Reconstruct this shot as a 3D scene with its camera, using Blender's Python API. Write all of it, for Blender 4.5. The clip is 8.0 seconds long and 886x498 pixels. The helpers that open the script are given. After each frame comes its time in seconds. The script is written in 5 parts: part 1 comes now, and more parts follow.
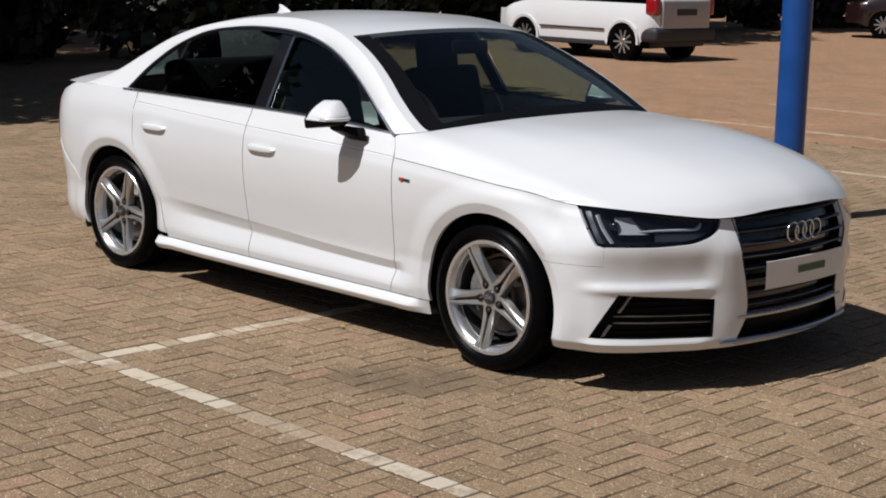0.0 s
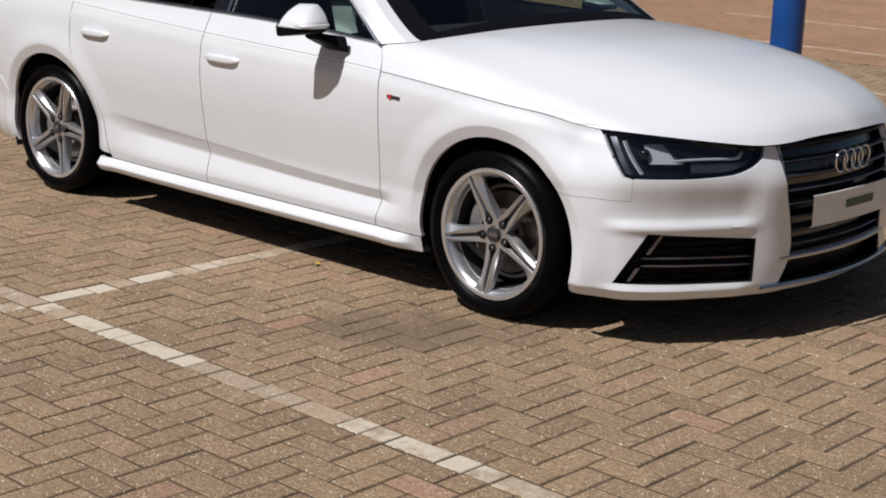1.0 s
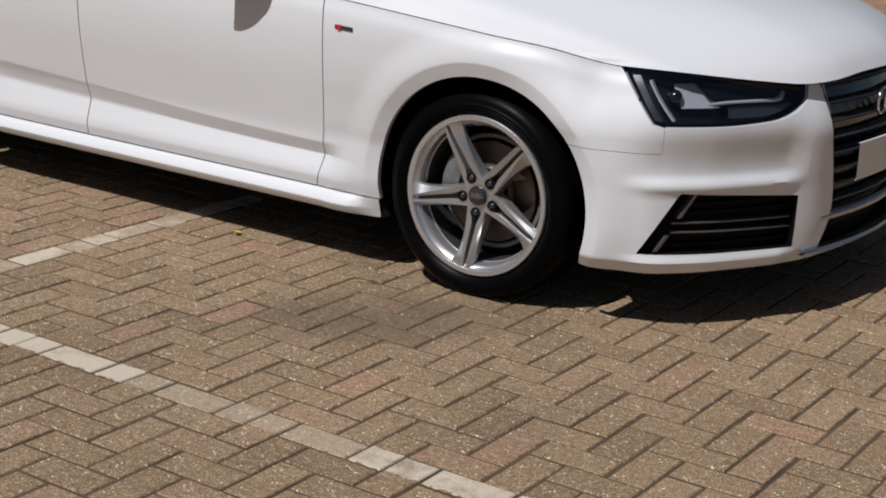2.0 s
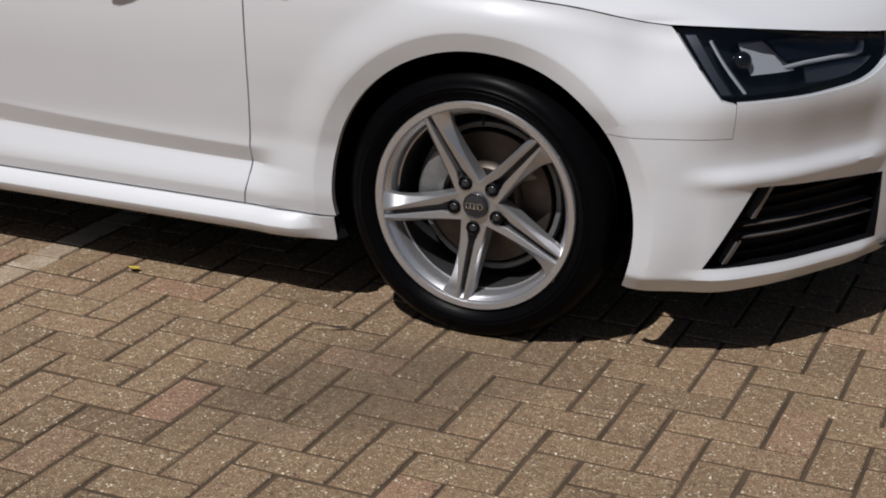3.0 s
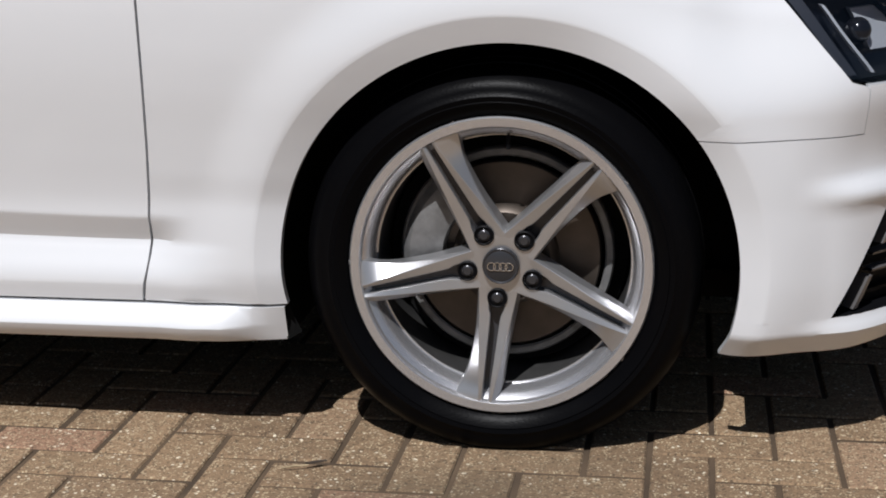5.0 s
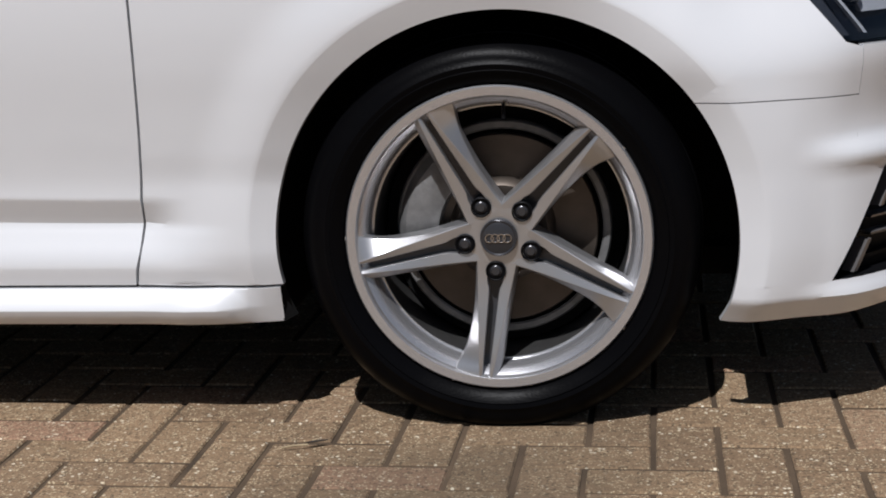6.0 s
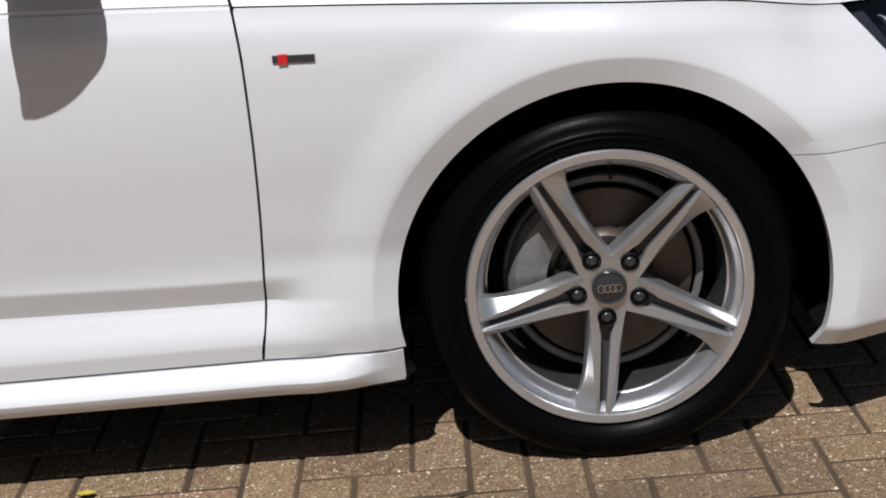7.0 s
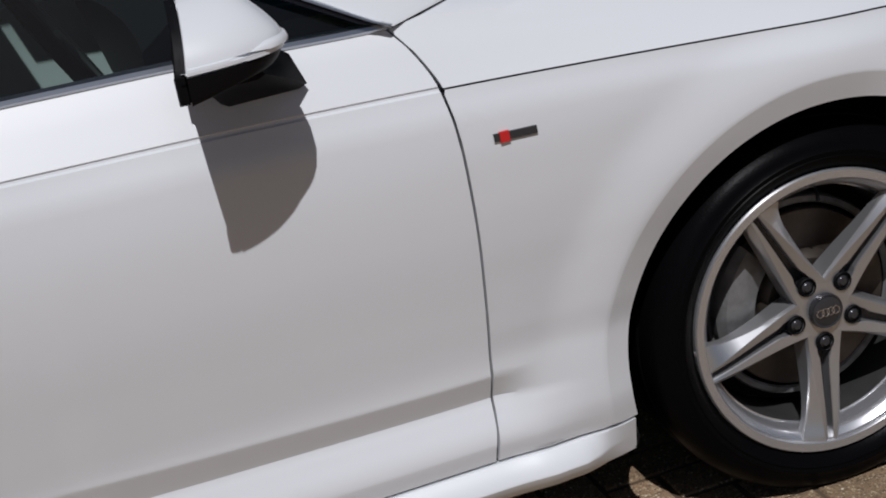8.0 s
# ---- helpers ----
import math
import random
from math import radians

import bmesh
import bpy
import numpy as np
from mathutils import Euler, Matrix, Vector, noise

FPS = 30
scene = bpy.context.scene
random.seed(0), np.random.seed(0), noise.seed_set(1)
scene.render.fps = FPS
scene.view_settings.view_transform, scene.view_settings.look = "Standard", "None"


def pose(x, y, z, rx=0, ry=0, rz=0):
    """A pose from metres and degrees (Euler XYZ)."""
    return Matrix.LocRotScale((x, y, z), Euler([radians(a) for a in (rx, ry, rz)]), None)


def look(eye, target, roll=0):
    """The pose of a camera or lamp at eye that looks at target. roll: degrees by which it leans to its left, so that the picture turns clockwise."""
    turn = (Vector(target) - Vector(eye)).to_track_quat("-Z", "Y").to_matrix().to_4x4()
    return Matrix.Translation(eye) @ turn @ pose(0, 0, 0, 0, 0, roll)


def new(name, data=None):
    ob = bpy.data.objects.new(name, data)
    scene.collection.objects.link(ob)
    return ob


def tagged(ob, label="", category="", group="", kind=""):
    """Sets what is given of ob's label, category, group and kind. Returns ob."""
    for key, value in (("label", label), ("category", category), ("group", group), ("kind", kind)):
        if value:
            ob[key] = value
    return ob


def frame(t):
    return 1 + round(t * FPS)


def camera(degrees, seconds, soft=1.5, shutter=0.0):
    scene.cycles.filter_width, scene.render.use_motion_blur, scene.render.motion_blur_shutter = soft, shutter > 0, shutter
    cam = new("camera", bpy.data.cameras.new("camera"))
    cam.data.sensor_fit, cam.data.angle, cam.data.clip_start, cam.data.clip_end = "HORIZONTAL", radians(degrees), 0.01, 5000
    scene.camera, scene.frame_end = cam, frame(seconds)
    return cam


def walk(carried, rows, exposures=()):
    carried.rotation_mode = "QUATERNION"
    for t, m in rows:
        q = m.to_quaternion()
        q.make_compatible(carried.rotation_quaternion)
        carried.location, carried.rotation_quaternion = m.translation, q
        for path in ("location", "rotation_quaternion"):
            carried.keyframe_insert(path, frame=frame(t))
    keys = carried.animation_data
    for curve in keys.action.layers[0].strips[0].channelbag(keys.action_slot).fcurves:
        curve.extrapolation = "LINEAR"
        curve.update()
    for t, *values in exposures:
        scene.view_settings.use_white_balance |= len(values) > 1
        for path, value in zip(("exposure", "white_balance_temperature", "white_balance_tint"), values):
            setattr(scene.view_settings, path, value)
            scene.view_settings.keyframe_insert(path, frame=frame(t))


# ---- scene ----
cam = camera(31.9, 8.0, soft=1.9)
PATH = [
    (0, (4.42, -5.519, 1.728), (3.02, -4.139, 1.356), 1.2),
    (0.5, (4.087, -5.265, 1.657), (2.706, -3.881, 1.239), 1.5),
    (1, (3.594, -5.109, 1.638), (2.289, -3.673, 1.152), 2.1),
    (1.2, (3.33, -5.136, 1.6), (2.089, -3.65, 1.096), 2.9),
    (2.3, (2.035, -4.451, 1.424), (1.057, -2.807, 0.84), 2.5),
    (2.5, (1.783, -4.282, 1.404), (0.864, -2.612, 0.798), 2.1),
    (3, (1.281, -3.999, 1.384), (0.526, -2.268, 0.724), 0.9),
    (3.5, (0.887, -3.685, 1.344), (0.281, -1.917, 0.631), -0.5),
    (4, (0.555, -3.494, 1.228), (0.107, -1.67, 0.542), -1.1),
    (4.5, (0.345, -3.336, 1.061), (0.005, -1.453, 0.477), -0.4),
    (4.7, (0.298, -3.281, 1.02), (-0.017, -1.384, 0.469), -0.5),
    (5.8, (0.286, -3.299, 0.829), (-0.018, -1.364, 0.424), -1.7),
    (6, (0.248, -3.305, 0.81), (-0.023, -1.366, 0.397), -2.0),
    (6.5, (0.092, -3.376, 0.984), (-0.087, -1.458, 0.446), -3.8),
    (7, (-0.268, -3.387, 1.2), (-0.276, -1.48, 0.596), -5.0),
    (7.5, (-0.758, -3.249, 1.351), (-0.515, -1.373, 0.701), -7.4),
    (8, (-1.145, -3.025, 1.371), (-0.696, -1.19, 0.713), -11.4),
]
EXPOSURES = [(0, 0.00, 6400, 10.5), (0.5, -0.06, 6400, 11.5), (1, 0.01, 6400, 12), (2.5, -0.34, 6350, 12), (3, -0.36, 6350, 12), (3.5, -0.30, 6200, 11), (4, -0.14, 6050, 11), (4.5, 0.02, 6250, 11),
             (6, -0.12, 6200, 12), (6.5, 0.02, 6320, 12), (7, -0.11, 6270, 11.5), (7.5, -0.42, 6170, 11.5), (8, -0.57, 6150, 12)]
walk(cam, [(t, look(eye, target, roll)) for t, eye, target, roll in PATH], EXPOSURES)


# ---- world and sun ----
SUN_FROM = Vector((-0.135, -0.65, 1.0)).normalized()
world = bpy.data.worlds.new("sky")
scene.world = world
world.use_nodes = True
wt = world.node_tree
sky = wt.nodes.new("ShaderNodeTexSky")
sky.sky_type, sky.sun_disc = "NISHITA", False
sky.sun_elevation = math.asin(SUN_FROM.z)
sky.sun_rotation = math.atan2(SUN_FROM.x, SUN_FROM.y)
wt.links.new(sky.outputs[0], wt.nodes["Background"].inputs[0])
wt.nodes["Background"].inputs[1].default_value = 0.032
sun_data = bpy.data.lights.new("sun", "SUN")
sun_data.energy, sun_data.angle, sun_data.color = 4.4, radians(0.5), (1.0, 0.98, 0.955)
sun = new("sun", sun_data)
sun.matrix_world = look(SUN_FROM * 30, (0, 0, 0))
scene.view_settings.exposure = 0.0


# ---- materials ----
def material(name):
    m = bpy.data.materials.new(name)
    m.use_nodes = True
    return m, m.node_tree, m.node_tree.nodes["Principled BSDF"]


def plain(name, colour, rough=0.5, metal=0.0, coat=0.0, bump=0.0, scale=200.0, vary=0.0, vscale=3.0, rvary=0.0, spec=0.5):
    """A surface with fine relief, and a slow drift of its colour and gloss."""
    m, nt, b = material(name)
    b.inputs["Base Color"].default_value = (*colour, 1)
    b.inputs["Roughness"].default_value = rough
    b.inputs["Metallic"].default_value = metal
    b.inputs["Specular IOR Level"].default_value = spec
    b.inputs["Coat Weight"].default_value = coat
    b.inputs["Coat Roughness"].default_value = 0.09
    co = nt.nodes.new("ShaderNodeTexCoord")
    if vary or rvary:
        n = nt.nodes.new("ShaderNodeTexNoise")
        n.inputs["Scale"].default_value, n.inputs["Detail"].default_value = vscale, 6
        nt.links.new(co.outputs["Object"], n.inputs["Vector"])
        if vary:
            mr = nt.nodes.new("ShaderNodeMapRange")
            mr.inputs["From Min"].default_value, mr.inputs["From Max"].default_value = 0.3, 0.7
            mr.inputs["To Min"].default_value, mr.inputs["To Max"].default_value = 1 - vary, 1 + vary
            nt.links.new(n.outputs[0], mr.inputs[0])
            mx = nt.nodes.new("ShaderNodeVectorMath")
            mx.operation = "SCALE"
            mx.inputs[0].default_value = colour
            nt.links.new(mr.outputs[0], mx.inputs["Scale"])
            nt.links.new(mx.outputs[0], b.inputs["Base Color"])
        if rvary:
            mr2 = nt.nodes.new("ShaderNodeMapRange")
            mr2.inputs["To Min"].default_value, mr2.inputs["To Max"].default_value = rough - rvary, rough + rvary
            nt.links.new(n.outputs[0], mr2.inputs[0])
            nt.links.new(mr2.outputs[0], b.inputs["Roughness"])
    if bump:
        n2 = nt.nodes.new("ShaderNodeTexNoise")
        n2.inputs["Scale"].default_value, n2.inputs["Detail"].default_value = scale, 3
        nt.links.new(co.outputs["Object"], n2.inputs["Vector"])
        bp = nt.nodes.new("ShaderNodeBump")
        bp.inputs["Strength"].default_value, bp.inputs["Distance"].default_value = bump, 0.002
        nt.links.new(n2.outputs[0], bp.inputs["Height"])
        nt.links.new(bp.outputs[0], b.inputs["Normal"])
    return m


def glass(name, tint, rough=0.0):
    """A tinted pane: clear through its body, with the gloss of glass on top."""
    m = bpy.data.materials.new(name)
    m.use_nodes = True
    nt = m.node_tree
    nt.nodes.remove(nt.nodes["Principled BSDF"])
    tr, gl, mix, lw, pw, fr = (nt.nodes.new("ShaderNode" + k) for k in ("BsdfTransparent", "BsdfGlossy", "MixShader", "LayerWeight", "Math", "Math"))
    tr.inputs[0].default_value = (*tint, 1)
    gl.inputs["Roughness"].default_value = rough
    lw.inputs[0].default_value = 0.5
    pw.operation, fr.operation = "POWER", "MULTIPLY_ADD"
    pw.inputs[1].default_value, fr.inputs[1].default_value, fr.inputs[2].default_value = 5.0, 0.92, 0.06
    nt.links.new(lw.outputs["Facing"], pw.inputs[0])
    nt.links.new(pw.outputs[0], fr.inputs[0])
    for a, c in ((fr.outputs[0], mix.inputs[0]), (tr.outputs[0], mix.inputs[1]), (gl.outputs[0], mix.inputs[2]), (mix.outputs[0], nt.nodes["Material Output"].inputs[0])):
        nt.links.new(a, c)
    return m


PAINT = plain("white_paint", (0.715, 0.727, 0.745), 0.35, coat=0.7, vary=0.015, vscale=2.0, bump=0.02, scale=900)
BLACK = plain("black_plastic", (0.005, 0.005, 0.006), 0.5, bump=0.2, scale=600, rvary=0.1, spec=0.10)
GLOSS_BLACK = plain("gloss_black", (0.008, 0.008, 0.01), 0.12, coat=0.5)
LINER = plain("wheel_liner", (0.007, 0.007, 0.007), 0.95, bump=0.4, scale=150, spec=0.15)
RUBBER = plain("tyre_rubber", (0.0025, 0.0025, 0.003), 0.34, bump=0.15, scale=260, rvary=0.12, vscale=14, spec=0.045)
ALLOY = plain("silver_alloy", (0.54, 0.54, 0.55), 0.31, metal=0.82, vary=0.03, vscale=9)
ALLOY_DARK = plain("alloy_rim", (0.64, 0.64, 0.66), 0.27, metal=0.80, vary=0.03, vscale=9)
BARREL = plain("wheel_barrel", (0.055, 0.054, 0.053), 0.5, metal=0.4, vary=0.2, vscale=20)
DISC = plain("brake_disc", (0.10, 0.082, 0.068), 0.45, metal=0.7, vary=0.2, vscale=30, rvary=0.1)
CALIPER = plain("brake_caliper", (0.19, 0.188, 0.186), 0.55, metal=0.4, vary=0.25, vscale=40, bump=0.3, scale=200)
BAR_EDGE = plain("bar_edge_metal", (0.30, 0.30, 0.32), 0.3, metal=1.0, rvary=0.05)
CHROME = plain("chrome", (0.75, 0.75, 0.76), 0.10, metal=1.0, rvary=0.05)
SATIN = plain("satin_trim", (0.50, 0.52, 0.56), 0.28, metal=1.0, rvary=0.06)
BLADE = plain("blade_paint", (0.20, 0.19, 0.19), 0.35, metal=0.5, rvary=0.06)
PLATE = plain("plate_white", (0.80, 0.80, 0.78), 0.4, vary=0.03)
PLATE_INK = plain("plate_ink", (0.05, 0.10, 0.06), 0.5)
RED = plain("badge_red", (0.55, 0.02, 0.02), 0.3)
BADGE = plain("badge_grey", (0.06, 0.06, 0.065), 0.25, metal=0.5)
CLOTH = plain("seat_cloth", (0.006, 0.0065, 0.009), 0.85, bump=0.3, scale=300, vary=0.2, vscale=8)
TRIM_DARK = plain("cabin_trim", (0.007, 0.0075, 0.009), 0.65, bump=0.2, scale=500, vary=0.15)
HEADLINER = plain("headliner", (0.16, 0.16, 0.15), 0.9, bump=0.1, scale=300)
BLUE_PAINT = plain("blue_paint", (0.008, 0.065, 0.26), 0.38, vary=0.18, vscale=4, bump=0.15, scale=60, rvary=0.1)
LAMP_DARK = plain("lamp_housing", (0.008, 0.009, 0.012), 0.25, bump=0.05)
LAMP_GREY = plain("lamp_reflector", (0.16, 0.165, 0.18), 0.25, metal=0.8)
LAMP_LIGHT = plain("lamp_strip", (0.46, 0.47, 0.49), 0.25)
LENS_RED = plain("tail_lens", (0.30, 0.008, 0.012), 0.12, coat=0.6)
WINDSCREEN = glass("windscreen_glass", (0.80, 0.86, 0.83))
REAR_GLASS = glass("rear_glass", (0.55, 0.58, 0.57))
FRONT_GLASS = glass("front_side_glass", (0.35, 0.47, 0.42))
DARK_GLASS = glass("side_glass", (0.19, 0.25, 0.23))
CLEAR = glass("lamp_glass", (0.72, 0.75, 0.80))


# ---- mesh helpers ----
def part(name, bm, mat, parent=None, label="", sharp=38.0, smooth=True):
    """Links a bmesh as one mesh object, under its thing or part."""
    bmesh.ops.recalc_face_normals(bm, faces=bm.faces[:])
    for f in bm.faces:
        f.smooth = smooth
    for e in bm.edges:
        e.smooth = not (len(e.link_faces) == 2 and e.calc_face_angle(0) > radians(sharp))
    me = bpy.data.meshes.new(name)
    bm.to_mesh(me)
    bm.free()
    me.materials.append(mat)
    ob = new(name, me)
    if parent:
        ob.parent = parent
    if label:
        tagged(ob, label)
    return ob


def hermite(points):
    """A smooth curve through points of any dimension, and its length along the chords."""
    pts = np.array(points, float)
    s = np.r_[0, np.cumsum(np.linalg.norm(np.diff(pts, axis=0), axis=1))]
    d = np.diff(pts, axis=0) / np.diff(s)[:, None]
    h = np.diff(s)[:, None]
    m = np.vstack([d[0], (d[:-1] * h[1:] + d[1:] * h[:-1]) / (h[1:] + h[:-1]), d[-1]])

    def at(v):
        k = int(np.clip(np.searchsorted(s, v) - 1, 0, len(s) - 2))
        w = s[k + 1] - s[k]
        t = (v - s[k]) / w
        return (2 * t**3 - 3 * t**2 + 1) * pts[k] + (t**3 - 2 * t**2 + t) * w * m[k] + (3 * t**2 - 2 * t**3) * pts[k + 1] + (t**3 - t**2) * w * m[k + 1]

    return at, s[-1]


def graph(*knots):
    """A smooth function through knots (x, value), level outside them, that does not overshoot."""
    xs, ys = np.array(knots, float).T
    d = np.diff(ys) / np.diff(xs)
    m = np.r_[d[0], [0 if a * b <= 0 else 2 * a * b / (a + b) for a, b in zip(d[:-1], d[1:])], d[-1]]

    def at(v):
        v = min(max(v, xs[0]), xs[-1])
        k = int(np.clip(np.searchsorted(xs, v) - 1, 0, len(xs) - 2))
        w = xs[k + 1] - xs[k]
        t = (v - xs[k]) / w
        return float((2 * t**3 - 3 * t**2 + 1) * ys[k] + (t**3 - 2 * t**2 + t) * w * m[k] + (3 * t**2 - 2 * t**3) * ys[k + 1] + (t**3 - t**2) * w * m[k + 1])

    return at


def linear(*knots):
    xs, ys = np.array(knots, float).T
    return lambda v: float(np.interp(v, xs, ys))


def ease(t):
    t = min(max(t, 0.0), 1.0)
    return t * t * (3 - 2 * t)


def grid(bm, rows, close=False):
    """Faces between rows of places."""
    vs = [[bm.verts.new(p) for p in row] for row in rows]
    n = len(vs[0])
    for a, b in zip(vs, vs[1:]):
        for k in range(n if close else n - 1):
            q = [a[k], a[(k + 1) % n], b[(k + 1) % n], b[k]]
            bm.faces.new(q)
    return vs


def lip(bm, depth, inward, only=None):
    """Turns the free edges of a sheet in by a depth, so that it has a thickness and a shut line has depth."""
    bmesh.ops.remove_doubles(bm, verts=bm.verts[:], dist=0.0004)
    edges = [e for e in bm.edges if len(e.link_faces) == 1 and max(abs(v.co.y - mid_y(v.co.x)) for v in e.verts) > 0.0005]
    if only:
        edges = [e for e in edges if all(only(v.co) for v in e.verts)]
    out = bmesh.ops.extrude_edge_only(bm, edges=edges)["geom"]
    for v in (g for g in out if isinstance(g, bmesh.types.BMVert)):
        v.co += Vector(inward(v.co)) * depth


def box(bm, size, at=(0, 0, 0), turn=None, bevel=0.0, segments=2):
    made = bmesh.ops.create_cube(bm, size=1.0)["verts"]
    m = Matrix.LocRotScale(at, turn, size)
    bmesh.ops.transform(bm, matrix=m, verts=made)
    if bevel:
        bmesh.ops.bevel(bm, geom=list({e for v in made for e in v.link_edges}), offset=bevel, segments=segments, affect="EDGES", profile=0.6)
    return made


def lathe(bm, profile, steps=64, axis="y", start=0.0, turn=2 * math.pi):
    """A profile of (radius, height) turned round an axis."""
    full = abs(turn - 2 * math.pi) < 1e-6
    rows = []
    for k in range(steps + (0 if full else 1)):
        a = start + turn * k / steps
        c, s = math.cos(a), math.sin(a)
        rows.append([(r * c, h, r * s) if axis == "y" else (r * c, r * s, h) for r, h in profile])
    if full:
        rows.append(rows[0])
    grid(bm, rows)
    bmesh.ops.remove_doubles(bm, verts=bm.verts[:], dist=1e-5)


def tube(bm, points, radius, steps=8):
    pts = [Vector(p) for p in points]
    rings = []
    for k, p in enumerate(pts):
        d = (pts[min(k + 1, len(pts) - 1)] - pts[max(k - 1, 0)]).normalized()
        a = d.orthogonal().normalized() if abs(d.z) > 0.9 else d.cross(Vector((0, 0, 1))).normalized()
        b = d.cross(a)
        r = radius[k] if isinstance(radius, (list, tuple)) else radius
        rings.append([p + a * r * math.cos(2 * math.pi * i / steps) + b * r * math.sin(2 * math.pi * i / steps) for i in range(steps)])
    vs = grid(bm, rings, close=True)
    bm.faces.new(vs[0][::-1])
    bm.faces.new(vs[-1])


def prism(bm, outline, place, depth):
    """A closed outline of 2D points set by place(u, v) and carried along a vector."""
    a = [bm.verts.new(place(u, v)) for u, v in outline]
    b = [bm.verts.new(Vector(x.co) + Vector(depth)) for x in a]
    n = len(a)
    bm.faces.new(a)
    bm.faces.new(b[::-1])
    for k in range(n):
        bm.faces.new((a[k], b[k], b[(k + 1) % n], a[(k + 1) % n]))


# ---- the white saloon's surface ----
# The car stands along x with its front axle at x = 0.
WHEELBASE, HUB_Z, ARCH_R = 2.82, 0.312, 0.372
YC, YR = 0.06, 0.01  # the middle of the car at its nose and from the windscreen back


def mid_y(x):
    """The middle of the car, which stands a touch askew to x."""
    return YR + (YC - YR) * ease((x + 0.5) / 1.0)


ARCHES = ((0.009, 0.305), (-WHEELBASE + 0.005, 0.305))
PLAN, PLAN_LENGTH = hermite([(-3.83, YR), (-3.82, -0.25), (-3.77, -0.5), (-3.63, -0.74), (-3.42, -0.86), (-3.15, -0.905), (-2.6, -0.913), (-1.4, -0.917), (-0.6, -0.915),
                             (0.1, -0.912), (0.38, -0.902), (0.55, -0.850), (0.66, -0.738), (0.747, -0.60), (0.818, -0.47), (0.862, -0.38), (0.892, -0.24), (0.914, -0.08), (0.921, YC)])
_s = np.linspace(0, PLAN_LENGTH, 2400)
_xy = np.array([PLAN(v) for v in _s])
_s0 = float(np.interp(0.0, _xy[:, 0], _s))
P_FRONT, P_REAR = PLAN_LENGTH - _s0, -_s0
P_FADE = PLAN_LENGTH - _s0 - 0.57


def p_at_x(x):
    return float(np.interp(x, _xy[:, 0], _s)) - _s0


def p_at_y(y):
    """Along the front, where the outline has that y."""
    k = len(_s) * 3 // 4
    return float(np.interp(y, _xy[k:, 1], _s[k:])) - _s0


shoulder = graph((-3.8, 0.90), (-2.9, 0.935), (-2.0, 0.902), (-1.6, 0.886), (-1.2, 0.873), (-0.9, 0.8635), (-0.575, 0.8475), (0, 0.806), (0.2, 0.789), (0.42, 0.756), (0.9, 0.74))
side_inset = graph((0.15, 0.075), (0.19, 0.055), (0.235, 0.035), (0.30, 0.024), (0.40, 0.0245), (0.46, 0.0165), (0.53, 0.0065), (0.60, -0.0035), (0.67, -0.0095), (0.74, -0.0115), (0.80, -0.007), (0.95, 0.012))
bumper_inset = graph((0.16, -0.010), (0.205, -0.012), (0.235, 0.0), (0.40, 0.0), (0.430, -0.008), (0.466, 0.011), (0.490, 0.013), (0.56, 0.006), (0.61, -0.002), (0.64, -0.004), (0.75, 0.0))
LEDGE, DOOR_LOW = 0.267, 0.2375
crease_top = graph((-2.4, 0.458), (-2.13, 0.444), (-1.36, 0.408), (-1.0, 0.391), (-0.58, 0.381), (-0.3, 0.381))


def inset(p, z):
    d = side_inset(z) * (1 - 0.75 * ease((p - 0.28) / 0.1))
    zs = shoulder(p)
    if z > zs:
        d += 0.42 * (z - zs) + 0.8 * max(0, z - zs - 0.07) ** 1.5
    if z > zs - 0.05:
        d += 0.010 * ease((z - zs + 0.05) / 0.05)
    # lower door sculpture: a band that leans in under the crease, then a facet that leans out to a sharp lower edge
    back = linear((-2.38, 0), (-2.05, 1), (-0.9, 1))(p)
    zt = crease_top(p)
    if z < zt and back > 0:
        k = (zt - z) / (zt - LEDGE)
        lean_in, lean_out = back * (1 - ease((p + 0.585) / 0.085)), back * (1 - ease((p + 0.535) / 0.12))
        d += 0.0175 * lean_in * (min(k / 0.36, 1) - 0.55 * ease((k - 0.36) / 0.64))
        d -= 0.0170 * lean_out * (min(k, 1) - 0.34) / 0.66 * ease((k - 0.34) / 0.16) if k > 0.34 else 0.0
    # arch flares
    for ax, az in ARCHES:
        r = math.hypot(p - ax, z - az)
        if r < 0.56:
            d -= 0.016 * (1 - ease((r - 0.412) / 0.11)) if r > 0.414 else 0.016 - (0.414 - r) * 0.31
    # the bumper's lower lip turns in
    if p > 0.3 and z < 0.207:
        d += 0.6 * (0.207 - z)
    w = ease((p - 0.45) / 0.15)
    d += w * bumper_inset(z) * (1 - ease((p - P_FADE) / 0.10))
    d += 0.062 * ease((p - 0.02) / 0.42) * ease((z - 0.56) / 0.20)
    return d


def body(p, z, out=0.0):
    """A place on the right flank, p along the outline and z up; out: proud of the surface."""
    s = min(max(p + _s0, 0), PLAN_LENGTH)
    b, e = PLAN(s), 0.004
    t = PLAN(min(s + e, PLAN_LENGTH)) - PLAN(max(s - e, 0))
    t = t / np.linalg.norm(t)
    n = np.array((-t[1], t[0]))
    q = b + n * (inset(p, z) - out)
    return Vector((q[0], min(q[1], mid_y(q[0])), z))


def inward(co):
    c = Vector((min(max(co.x, -3.3), 0.35), 0, co.z))
    d = c - co
    d.z = 0
    return d.normalized()


